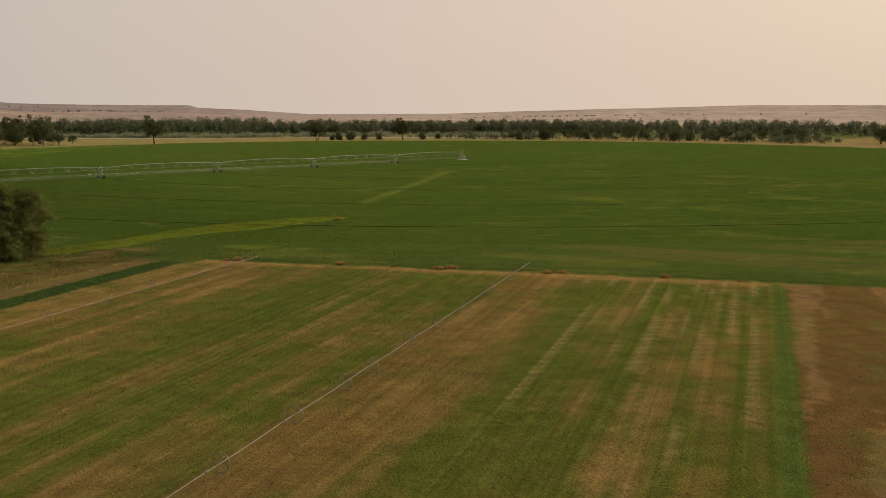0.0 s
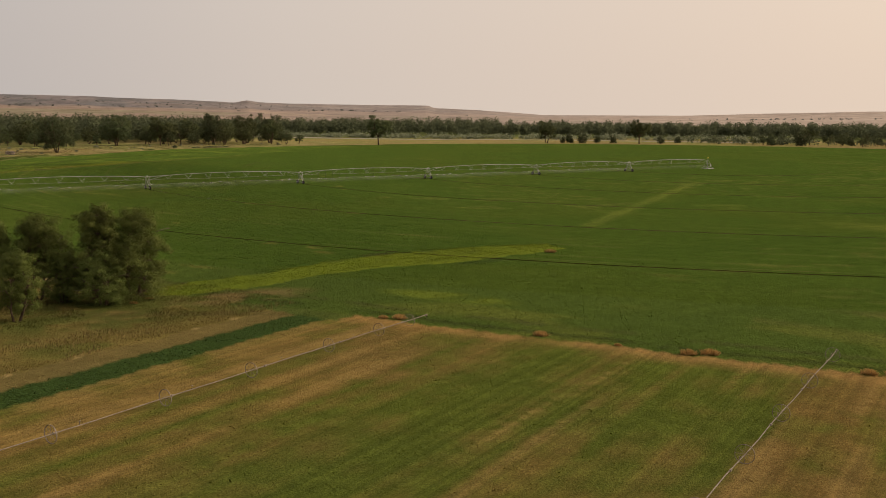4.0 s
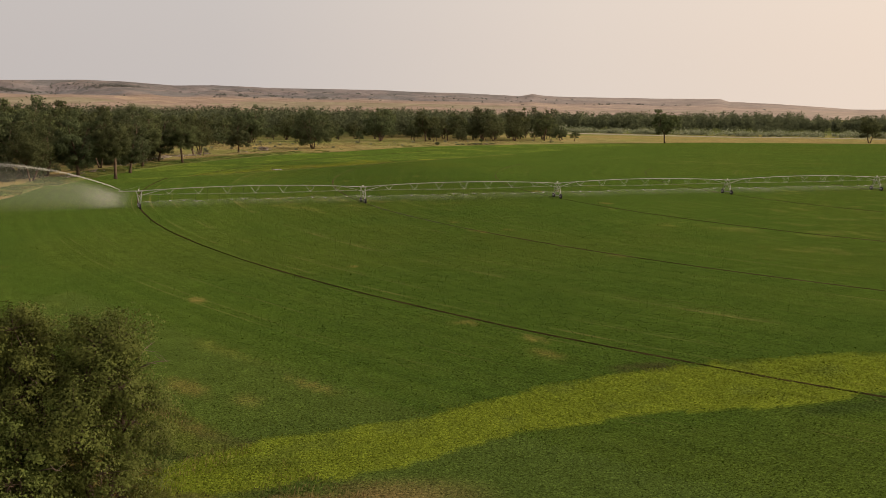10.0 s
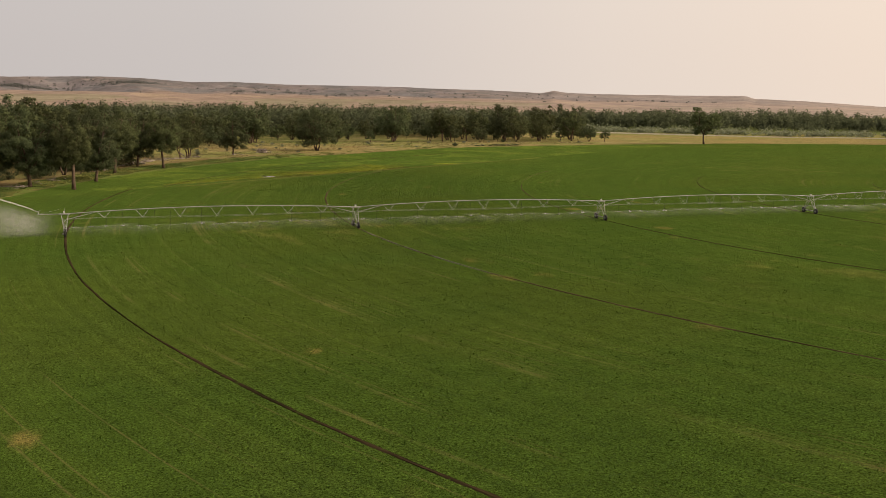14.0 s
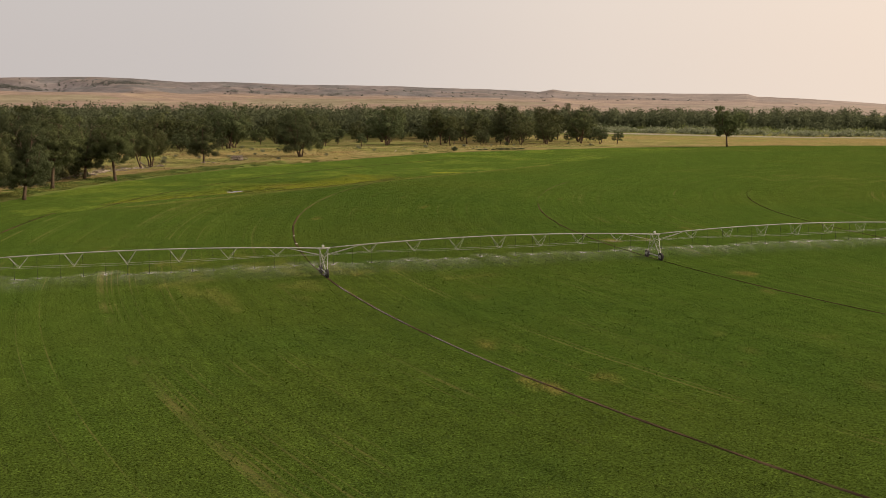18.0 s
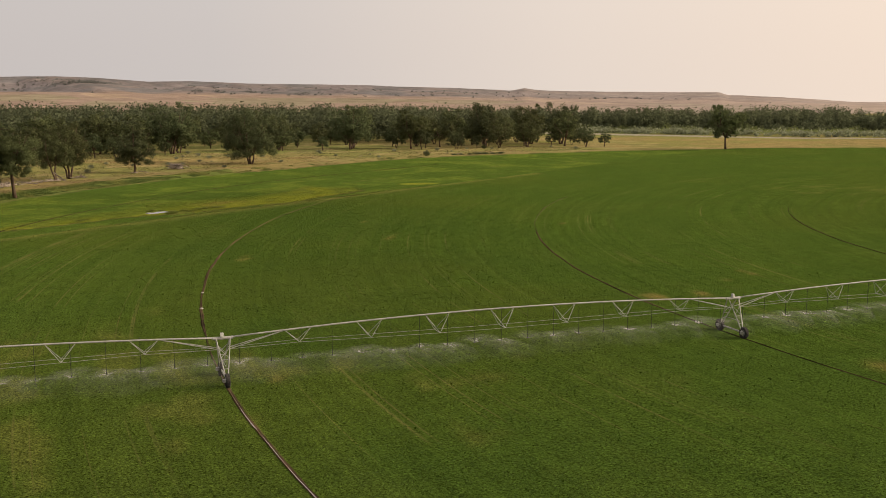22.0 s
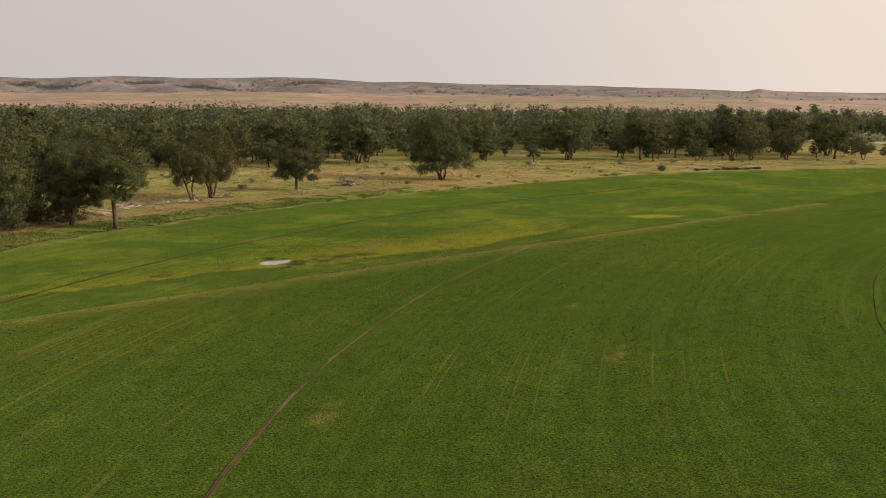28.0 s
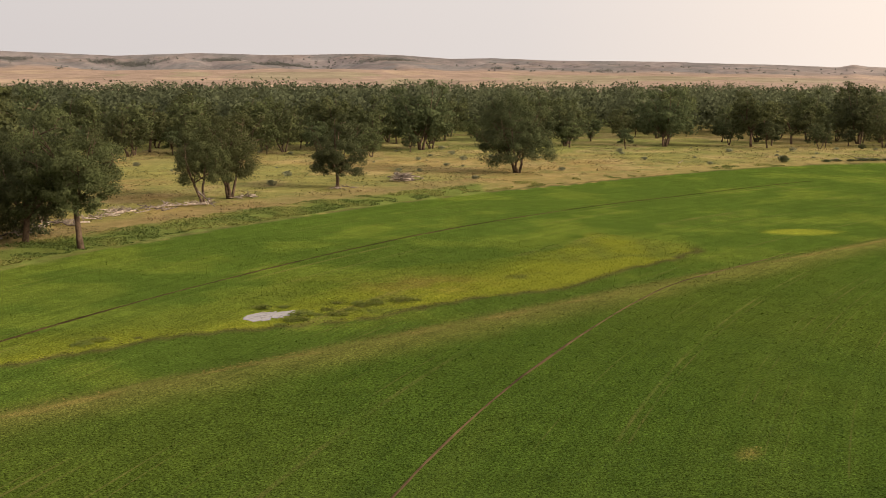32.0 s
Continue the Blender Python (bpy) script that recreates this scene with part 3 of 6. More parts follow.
    put(lime * smooth(-np.hypot(ex / 9, ey / 3.2), -1.2, -0.5) * smooth(n3, 0.32, 0.55) * 0.85, (0.046, 0.060, 0.016))
    put(lime * smooth(-np.hypot((xw + 227) / 7, (yw - 177) / 2.5), -1.2, -0.5) * smooth(n3, 0.35, 0.55) * 0.8, (0.046, 0.056, 0.018))
    put(lime * smooth(-np.hypot((xw + 278) / 5, (yw - 149) / 2), -1.2, -0.5) * smooth(n3, 0.38, 0.55) * 0.7, (0.050, 0.066, 0.016))
    put(smooth(-np.hypot((x + 176.5) / 2.0, y - 214), -4, -2.5), (0.14, 0.16, 0.02))
    put(inside(xw, yw, WEED_STRIP), (0.103, 0.134, 0.014))
    put(inside(xw, yw, WEED_STRIP) * smooth(n3, 0.55, 0.66) * 0.6, (0.078, 0.105, 0.018))
    put(smooth(-np.hypot((xw - -274.4) / 6.5, (yw - -178.3) / 1.6), -1.3, -0.6) * smooth(n3, 0.3, 0.5) * 0.85, (0.022, 0.036, 0.010))
    put(smooth(-np.hypot((xw - -284.6) / 4.5, (yw - -161.0) / 1.2), -1.3, -0.6) * smooth(n3, 0.3, 0.5) * 0.8, (0.034, 0.030, 0.014))
    # bare soil where the near trees' clearing meets the crop
    put(smooth(-np.hypot((x + 322) / 2.2, y + 186), -6, -2) * smooth(n3, 0.35, 0.6) * 0.8, (0.15, 0.105, 0.048))
    put(smooth(-np.hypot((x + 298.5 + 0.45 * (y + 201)) / 1.0, (y + 201) / 2.6), -4.5, -2) * smooth(n2, 0.3, 0.5) * 0.8, (0.092, 0.118, 0.016))
    # mown edge outside the circle, then rank green bank
    put((r > 352.0) & (r < 353.2 + 0.6 * (n2 - 0.5)) & (y > 100) & (x < 200), (0.062, 0.055, 0.026))
    put(smooth(r + wob, 353.5, 355) * (1 - smooth(r + wob, 358, 364)) * (y > 200) * (x < 200) * smooth(x, -235, -205) * 0.8, (0.172, 0.138, 0.066))
    put(smooth(r + 2 * wob, 351.5, 353.5) * (1 - smooth(r + 3.5 * wob, 360, 366)) * (x < -225) * (y > 40), (0.085, 0.105, 0.030))
    put(smooth(r + 2 * wob, 360, 365) * (1 - smooth(r + 2 * wob, 369, 376)) * (x < -225) * (y > 100) * 0.6, (0.150, 0.108, 0.064))
    dry_land = (r > 353) & (y > 0)
    return C * np.array((1.53, 1.48, 1.38)) * np.where(dry_land, 0.86, 1.0)[..., None]


def steps(*spans):
    """Grid lines: (from, to, spacing) spans end to end."""
    out = []
    for a, c, gap in spans:
        out += list(np.linspace(a, c, max(2, round(abs(c - a) / gap) + 1)))[:-1]
    return np.array(out + [spans[-1][1]])


def growing(a, far, first, grow=1.25):
    out, gap, x = [], first, a
    sign = 1 if far > a else -1
    while abs(x - a) < abs(far - a):
        gap *= grow
        x += sign * gap
        out.append(x)
    return out


def lay_ground():
    gx = np.array(sorted(growing(-430, -4200, 3)) + list(steps((-430, -410, 1.3), (-410, -285, 0.85), (-285, -170, 1.3), (-170, -75, 2.4), (-75, 460, 7.5))) + growing(460, 4900, 5))
    gy = np.array(sorted(growing(-350, -2600, 3)) + list(steps((-350, -338, 1.35), (-338, -165, 0.9), (-165, 330, 1.45), (330, 720, 5.0))) + growing(720, 4900, 5))
    X, Y = np.meshgrid(gx, gy, indexing="ij")
    Z, tint = land(X, Y), lay_tints(X, Y)
    nx, ny = X.shape
    verts = np.stack([X, Y, Z], -1).reshape(-1, 3)
    i = (np.arange(nx - 1)[:, None] * ny + np.arange(ny - 1)[None]).reshape(-1)
    faces = np.stack([i, i + ny, i + ny + 1, i + 1], -1)
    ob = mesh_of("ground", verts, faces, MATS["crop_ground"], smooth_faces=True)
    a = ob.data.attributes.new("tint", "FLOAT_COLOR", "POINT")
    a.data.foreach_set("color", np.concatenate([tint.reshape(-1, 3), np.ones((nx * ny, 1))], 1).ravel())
    r = np.hypot(X, Y)
    u, v = strip_uv(X, Y)
    for key, where in (("ring", r < 350), ("strip", (v > -157) & (v < -61) & (u < field_end(v))), ("leafy", (r < 352) | ((u > field_end(v)) & (Y < 0)) | ((v > -60.2) & (v < -55.5)))):
        a = ob.data.attributes.new(key, "FLOAT", "POINT")
        a.data.foreach_set("value", where.astype(np.float32).ravel())
    return tagged(ob, "flat farmland of crops, mown strips and dry grass", "ground", kind="structure")


lay_ground()

# ---- dry hills round the valley: skyline heights by bearing from (-320, -200) ----
SKYLINE = [(-30, 92), (-17.5, 100), (-12.3, 86), (-8.2, 97), (-4.4, 91), (0, 97), (2.4, 92), (4.8, 79), (6.9, 82), (9.9, 74), (16, 69), (17.7, 64.5), (20.8, 59), (22.4, 55), (24.1, 49), (24.85, 59), (25.5, 52), (27, 47), (31.5, 43.5), (35.2, 43.5), (35.6, 32.5), (37.4, 28), (40.1, 17), (42, 7), (50, 10), (53.5, 19), (58.5, 29), (63, 37), (67.5, 46), (74, 45), (82, 40), (95, 30)]


def hill(A, Q):
    """Place of the hillside at bearings A (radians) and Q of the way from the valley (0) to the crest (1)."""
    deg = np.degrees(A)
    crest = np.interp(deg, [a for a, _ in SKYLINE], [z for _, z in SKYLINE])
    far = 3850 + 450 * smooth(deg, 18, 32)
    crest = 25 + (crest - 25) * far / 4050
    R = 1300 + (far - 1300) * Q
    X, Y = -320 + R * np.sin(A), -200 + R * np.cos(A)
    rise = np.where(Q < 1, np.clip(Q, 0, 1) ** 2.1, 1 - 0.8 * (Q - 1))
    fold = 1 - np.abs(2 * fnoise(X + 0.4 * Y, Y * 0.5, 300, 61, 4) - 1)
    gully = (np.minimum(fold, 0.95) - 0.95) * 0.9 * smooth(Q, 0.62, 0.76) * (1 - smooth(Q, 0.95, 1.0))
    Z = -6 + (crest + 6) * (rise + gully * rise * np.clip(crest / 90, 0.25, 1)) + 2.0 * (fnoise(X, Y, 60, 66, 2) - 0.5) * smooth(Q, 0.6, 0.7)
    return X, Y, Z, fold


def raise_hills():
    az = np.radians(np.linspace(-34, 95, 560))
    q = np.concatenate([np.linspace(0, 0.5, 14)[:-1], np.linspace(0.5, 1.0, 75), 1 + np.linspace(0.01, 0.12, 8)])
    A, Q = np.meshgrid(az, q, indexing="ij")
    deg = np.degrees(A)
    X, Y, Z, fold = hill(A, Q)
    n1, n2, n3 = fnoise(X, Y, 300, 71), fnoise(X, Y, 90, 72), fnoise(X, Y * 0.4, 200, 74)
    C = np.zeros((*X.shape, 3))

    def put(k, tone):
        k = np.clip(k, 0, 1)[..., None]
        C[...] = C * (1 - k) + np.array(tone) * k

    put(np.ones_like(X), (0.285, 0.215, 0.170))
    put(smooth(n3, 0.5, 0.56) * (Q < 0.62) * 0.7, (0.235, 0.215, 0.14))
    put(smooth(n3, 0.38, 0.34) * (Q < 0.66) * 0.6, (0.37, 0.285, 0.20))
    # upper slopes greyed, with haze put into the colour
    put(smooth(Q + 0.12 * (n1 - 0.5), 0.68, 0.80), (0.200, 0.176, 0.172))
    # rock and brush tones that also put slope shading into the folds
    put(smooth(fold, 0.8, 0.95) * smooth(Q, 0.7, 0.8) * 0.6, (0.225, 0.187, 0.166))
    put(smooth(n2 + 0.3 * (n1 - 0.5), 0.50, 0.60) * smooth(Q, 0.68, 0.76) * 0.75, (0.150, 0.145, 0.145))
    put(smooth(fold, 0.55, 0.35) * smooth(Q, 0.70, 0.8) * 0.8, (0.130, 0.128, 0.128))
    # more haze in the colour: farther hills to the right turn paler
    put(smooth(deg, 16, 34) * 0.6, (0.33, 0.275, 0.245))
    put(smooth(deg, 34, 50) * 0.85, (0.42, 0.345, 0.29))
    nx, ny = X.shape
    i = (np.arange(nx - 1)[:, None] * ny + np.arange(ny - 1)[None]).reshape(-1)
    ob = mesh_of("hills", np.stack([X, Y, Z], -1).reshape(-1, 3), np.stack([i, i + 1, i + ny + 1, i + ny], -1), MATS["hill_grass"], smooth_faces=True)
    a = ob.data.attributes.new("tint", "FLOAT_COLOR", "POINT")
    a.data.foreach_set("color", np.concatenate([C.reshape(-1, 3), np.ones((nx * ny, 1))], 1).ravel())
    tagged(ob, "dry grassy hills with gullies and a flat-topped mesa", "hills", kind="structure")
    # trees and brush on them: wooded draws, and single bushes on the lower slopes
    g = np.random.default_rng(77)
    P, S = [], []
    groves = [(-17.0, 0.86, 1.2, 0.03, 150), (-11.5, 0.88, 1.8, 0.025, 240), (-7.0, 0.88, 1.0, 0.02, 120), (-3.6, 0.86, 1.6, 0.025, 260), (-19, 0.84, 1.4, 0.02, 120), (1.5, 0.88, 1.6, 0.02, 120), (7.4, 0.76, 0.25, 0.01, 10), (8.4, 0.765, 0.25, 0.01, 12), (13.0, 0.73, 0.7, 0.012, 14), (10.2, 0.75, 0.3, 0.008, 5), (-1, 0.93, 5, 0.04, 60), (10, 0.9, 6, 0.05, 70), (20, 0.85, 6, 0.08, 40), (30, 0.74, 6, 0.04, 30), (58, 0.6, 9, 0.03, 40), (12, 0.72, 14, 0.07, 30), (-14, 0.74, 6, 0.06, 14)]
    for bearing, up, wide, deep, count in groves:
        a_, q_ = np.radians(bearing + g.normal(size=count) * wide * 0.5), np.clip(up + g.normal(size=count) * deep * 0.5, 0.45, 0.99)
        x, y, z, _ = hill(a_, q_)
        for px, py, pz in zip(x, y, z):
            h = g.uniform(3, 6) * (1.7 if count < 15 else 1.5 if count > 100 else 1.0)
            P.append(np.array([px, py, pz + h * 0.4]) + g.normal(size=(26, 3)) * np.array([h * 0.45, h * 0.45, h * 0.3]))
            S.append(g.uniform(0.8, 1.8, 26))
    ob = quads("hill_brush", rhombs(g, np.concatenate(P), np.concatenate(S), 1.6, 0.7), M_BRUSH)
    tagged(ob, "dark trees and brush scattered over the hills", "brush", kind="stuff")


raise_hills()

# ---- trees ----


def tube(path, radii, sides=5):
    """Vertices and faces of a tapered tube along a path."""
    V, F = [], []
    for k, (p, r) in enumerate(zip(path, radii)):
        a = Vector(path[min(k + 1, len(path) - 1)]) - Vector(path[max(k - 1, 0)])
        side = a.cross(Vector((0.31, 0.17, 0.93))).normalized() if a.length > 1e-6 else Vector((1, 0, 0))
        up = side.cross(a).normalized()
        for s in range(sides):
            t = 2 * math.pi * s / sides
            V.append(Vector(p) + r * (math.cos(t) * side + math.sin(t) * up))
    for k in range(len(path) - 1):
        for s in range(sides):
            i, j = k * sides + s, k * sides + (s + 1) % sides
            F.append((i, j, j + sides, i + sides))
    F.append(tuple(range(sides))[::-1])
    F.append(tuple(range((len(path) - 1) * sides, len(path) * sides)))
    return V, F


def joined(pieces):
    """Several tubes as one mesh: lists of (path, radii, sides)."""
    V, F = [], []
    for path, radii, sides in pieces:
        v, f = tube([Vector(p) for p in path], radii, sides)
        F.extend(tuple(i + len(V) for i in q) for q in f)
        V.extend(v)
    return V, F


def grow_tree(name, rng, height, spread, stems, leaves, leaf, leaf_mat, label, category="tree", bare=0.2, low=0.13, dead=0, clump=0.05, limbs=4, twigs=4, droop=0.25, steep=(0.55, 1.15), lobes=44, share=0.5, puff=(0.055, 0.11)):
    """A tree with its base at the origin: stems that fork into rising limbs, and leaves in loose sprays at the twigs."""
    root = new(name)
    V, F, tips = [], [], []

    def limb(path, radii, sides=4):
        v, f = tube(path, radii, sides)
        k = len(V)
        V.extend(v)
        F.extend(tuple(i + k for i in q) for q in f)

    def way(ang, steep):
        return Vector((math.cos(ang) * math.cos(steep), math.sin(ang) * math.cos(steep), math.sin(steep)))

    half = spread * 0.5
    skew = [rng.uniform(0.72, 1.12) for _ in range(7)]          # uneven outline by bearing

    def held(p):
        """Keeps twigs inside an uneven crown that is widest above its middle."""
        flat = math.hypot(p.x, p.y)
        t = min(1.0, max(0.0, (p.z / height - low) / (1 - low)))
        k = (math.atan2(p.y, p.x) / (2 * math.pi) % 1.0) * 7
        f = k - int(k)
        bulge = skew[int(k) % 7] * (1 - f) + skew[(int(k) + 1) % 7] * f
        most = half * bulge * (0.62 + 0.42 * math.sin(math.pi * min(1.0, 0.12 + t)) if t < 0.6 else 1.04 * math.sqrt(max(0.02, 1 - ((t - 0.5) / 0.53) ** 2)))
        q = 1.0 if flat <= most else most / flat
        return Vector((p.x * q, p.y * q, min(p.z, height * (0.86 + 0.14 * bulge))))

    for s in range(stems):
        lean = rng.uniform(0, 2 * math.pi) if stems == 1 else 2 * math.pi * (s + rng.uniform(-0.3, 0.3)) / stems
        tilt = rng.uniform(1.38, 1.52) if stems == 1 else rng.uniform(1.12, 1.36)
        r0 = height * (0.023 if stems == 1 else 0.016) * rng.uniform(0.85, 1.15)
        base = Vector((math.cos(lean), math.sin(lean), 0)) * (0.0 if stems == 1 else r0 * 1.3) + Vector((0, 0, -0.3))
        fork = height * bare * rng.uniform(0.85, 1.2)
        path = [base + way(lean + rng.uniform(-0.2, 0.2) * k, tilt) * fork * k / 3 for k in range(4)]
        limb(path, [r0 * 1.4, r0 * 1.05, r0 * 0.95, r0 * 0.9], 7 if leaves > 6000 else 4)
        n = limbs if stems > 1 else limbs + 2
        for k in range(n):
            ang = lean + 2 * math.pi * (k + rng.uniform(-0.3, 0.3)) / n
            lead = k == 0
            rise = rng.uniform(1.2, 1.45) if lead else rng.uniform(*steep)
            long_ = (height - fork) * (rng.uniform(0.82, 0.95) if lead else rng.uniform(0.5, 0.8))
            pts, d, p = [path[-1]], way(ang, rise), path[-1].copy()
            for m in range(4):
                d = (d + Vector((rng.uniform(-0.22, 0.22), rng.uniform(-0.22, 0.22), rng.uniform(-0.05, 0.16)))).normalized()
                p = held(p + d * long_ / 4)
                pts.append(p)
            br = r0 * (0.75 if lead else 0.5)
            limb(pts, [br, br * 0.8, br * 0.58, br * 0.36, br * 0.1], 5 if leaves > 6000 else 3)
            tips.append((pts[-1], 1.0))
            for m in range(twigs + 1):
                i = rng.choice((0, 1, 1, 2, 2, 3))
                start = pts[i].lerp(pts[i + 1], rng.random())
                out = rng.uniform(0, 2 * math.pi) if lead else ang + rng.uniform(-1.5, 1.5)
                steep2 = rng.uniform(-0.15, 0.75)
                q = held(start + way(out, steep2) * half * rng.uniform(0.3, 0.75))
                mid = start.lerp(q, 0.55) + Vector((0, 0, 0.03 * height))
                if leaves > 6000 or m % 2:
                    limb([start, mid, q], [br * 0.4, br * 0.25, br * 0.06], 3)
                tips += [(q, 1.0), (mid, 0.6)]
                for _ in range(twigs):
                    e = held(start.lerp(q, rng.uniform(0.35, 1.0)) + way(rng.uniform(0, 6.28), rng.uniform(-0.6, 0.9)) * half * rng.uniform(0.15, 0.36))
                    tips.append((e, 0.8))
                    if rng.random() < droop:
                        tips.append((Vector((e.x * 1.05, e.y * 1.05, max(height * low * 1.1, e.z - height * rng.uniform(0.08, 0.22)))), 0.8))
    for _ in range(dead):
        ang = rng.uniform(0, 2 * math.pi)
        p = way(ang, 1.2) * height * rng.uniform(0.45, 0.8)
        q = p + way(ang + rng.uniform(-0.5, 0.5), rng.uniform(0.1, 1.2)) * spread * rng.uniform(0.12, 0.28)
        limb([p, p.lerp(q, 0.5) + Vector((0, 0, 0.2)), q], [0.08, 0.05, 0.015], 4)
    mesh_of("trunk", V, F, M_BARK, root, smooth_faces=True)
    g = np.random.default_rng(rng.randrange(1 << 30))
    weight = np.array([w for _, w in tips]) * g.uniform(0.05, 1.3, len(tips)) ** 1.4
    pick = g.choice(len(tips), leaves, p=weight / weight.sum())
    centre = np.array([tuple(p) for p, _ in tips])[pick]
    off = g.normal(size=(leaves, 3)) * 0.62
    off /= np.maximum(1.0, np.linalg.norm(off, axis=1, keepdims=True) / 1.15)
    rad = spread * (clump * g.uniform(0.6, 1.6, len(tips)))[pick][:, None]
    at = centre + off * rad * np.array([1.15, 1.15, 0.85])
    # billows of foliage: the tips that lie furthest apart carry rounded masses, fuller outside than in
    spots_ = np.array([tuple(p) for p, _ in tips])
    chosen = [int(np.argmax(spots_[:, 2]))]
    gap = np.linalg.norm(spots_ - spots_[chosen[0]], axis=1)
    while len(chosen) < min(lobes, len(spots_)):
        chosen.append(int(np.argmax(gap * g.uniform(0.7, 1.0, len(gap)))))
        gap = np.minimum(gap, np.linalg.norm(spots_ - spots_[chosen[-1]], axis=1))
    size_ = spread * g.uniform(*puff, len(chosen))
    which = g.choice(len(chosen), leaves, p=size_**2 / (size_**2).sum())
    ball = g.normal(size=(leaves, 3))
    ball /= np.linalg.norm(ball, axis=1, keepdims=True)
    core = spots_[chosen] * np.array([0.88, 0.88, 1.0])
    swell = 1 + 0.5 * (vnoise(ball[:, 0] * 2.2 + which * 7.0, ball[:, 1] * 2.2 + ball[:, 2] * 1.7, 0.8, 5)[:, None] - 0.5)
    in_puff = g.random(leaves) < share
    puffed = core[which] + ball * swell * (g.random((leaves, 1)) ** 0.3) * size_[which][:, None] * np.array([1.0, 1.0, 0.85])
    at[in_puff] = puffed[in_puff]
    off[in_puff] = ball[in_puff] * 1.5
    turn = np.arctan2(at[:, 1], at[:, 0])
    hem = height * low * (1 + 0.6 * np.sin(2 * turn + g.uniform(0, 6)) + 0.3 * np.sin(5 * turn + g.uniform(0, 6)))
    fine = np.flatnonzero(at[:, 2] > hem)
    under = np.flatnonzero(at[:, 2] <= hem)
    at[under] = at[g.choice(fine, len(under))] + g.normal(size=(len(under), 3)) * spread * clump * 0.5
    out = at - np.array([0, 0, height * 0.5])
    out /= np.linalg.norm(out, axis=1, keepdims=True)
    soft = 0.6 * off + 0.55 * out + 0.32 * g.normal(size=(leaves, 3)) + np.array([0, 0, 0.25])
    crown = quads("crown", darts(g, at, leaf * g.uniform(0.6, 1.3, leaves), soft + 0.8 * g.normal(size=(leaves, 3))), leaf_mat, facing=soft)
    crown.parent = root
    return tagged(root, label, category)


def placed(x, y, turn=0.0, size=1.0, sink=0.0, tall=1.0):
    return Matrix.LocRotScale((x, y, land_at(x, y) - sink), Euler((0, 0, turn)), Vector((size, size, size * tall)))


rng = random.Random(4)
COTTON = [grow_tree("cottonwood", rng, 20, w, k, many, 0.142, mat, "tall green cottonwood with grey furrowed trunk in dry meadow", dead=5, bare=b_, low=lo, droop=0.45, steep=(0.6, 1.25)) for k, w, b_, lo, mat, many in ((1, 14, 0.32, 0.27, M_LEAF, 34000), (3, 17, 0.26, 0.24, M_LEAF, 30000), (2, 15, 0.28, 0.26, M_LEAF, 26000), (1, 14.5, 0.22, 0.17, M_LEAF_DARK, 32000), (3, 18, 0.16, 0.13, M_LEAF_DARK, 42000))]
MIDDLE = [grow_tree("cottonwood", rng, 20, w, k, 5600, 0.33, mat, "green cottonwood with forking grey trunk at the meadow's edge", bare=b_, low=lo, droop=0.4, clump=0.055, limbs=3, steep=(0.65, 1.25)) for k, w, b_, lo, mat in ((1, 15, 0.28, 0.24, M_LEAF), (3, 18, 0.18, 0.2, M_LEAF_DARK), (2, 17, 0.2, 0.2, M_LEAF), (4, 19, 0.16, 0.16, M_LEAF_DARK))]
WHOLE = {}


def plant(stock, kind, x, y, size, tall=1.0):
    # the first of each kind is moved into place, the next are copies
    m4 = placed(x, y, rng.uniform(0, 6.28), size, tall=tall)
    ob = stock[kind]
    if ob.name in WHOLE:
        copy_thing(ob, m4)
    else:
        WHOLE[ob.name] = True
        ob.matrix_basis = m4


for k, t in enumerate(COTTON):
    tagged(t, group="cottonwoods along the field bank")
for t in MIDDLE:
    tagged(t, group="cottonwoods round the meadow")
# bank and meadow trees: place, size relative to 20 m, variant
BANK = [(-294.1, 198.4, 1.03, 0), (-303.5, 202, 1.03, 3), (-284.2, 248, 0.86, 2), (-280.4, 257, 0.93, 1), (-258.9, 277, 0.88, 3), (-212.5, 312, 1.18, 4), (-145.2, 410, 1.2, 1), (-113, 409, 1.18, 4), (-74, 450, 1.1, 2), (-64.3, 426, 1.1, 1), (-181.5, 411, 0.8, 3), (-327, 372, 0.85, 2), (-235, 394, 1.1, 1), (34.2, 344, 1.12, 0), (-324, 119, 1.15, 0), (-336, 122, 1.15, 3), (-346, 124, 1.2, 1), (-318, 146, 1.0, 3), (-328, 165, 1.1, 2), (-312, 172, 1.05, 0), (-318, 190, 1.1, 4), (-308, 224, 1.1, 1), (-350, 100, 1.1, 2), (-54, 452.6, 1.1, 4), (-25.6, 449, 1.15, 2), (-7, 447, 1.12, 1), (-100, 438, 1.1, 3), (-140, 425, 1.1, 2), (184, 320, 0.95, 2), (247.5, 276, 1.0, 4)]
for x, y, size, kind in BANK:
    if math.hypot(x + 250, y - 46) < 300:
        plant(COTTON, kind, x, y, size)
    else:
        plant(MIDDLE, kind % 4, x, y, size)

# the belt behind: lighter copies, many
BELT = [grow_tree("woodland_tree", rng, 20, w, k, 2700, 0.42, mat, "green cottonwood in the river woodland", low=low, bare=0.2, clump=0.062, limbs=3, twigs=3, droop=0.5) for k, mat, low, w in ((1, M_LEAF, 0.22, 16), (2, M_LEAF_DARK, 0.20, 18), (3, M_LEAF, 0.18, 19), (1, M_LEAF_DARK, 0.26, 14), (2, M_LEAF, 0.2, 17))]
for t in BELT:
    tagged(t, group="woodland behind the field")


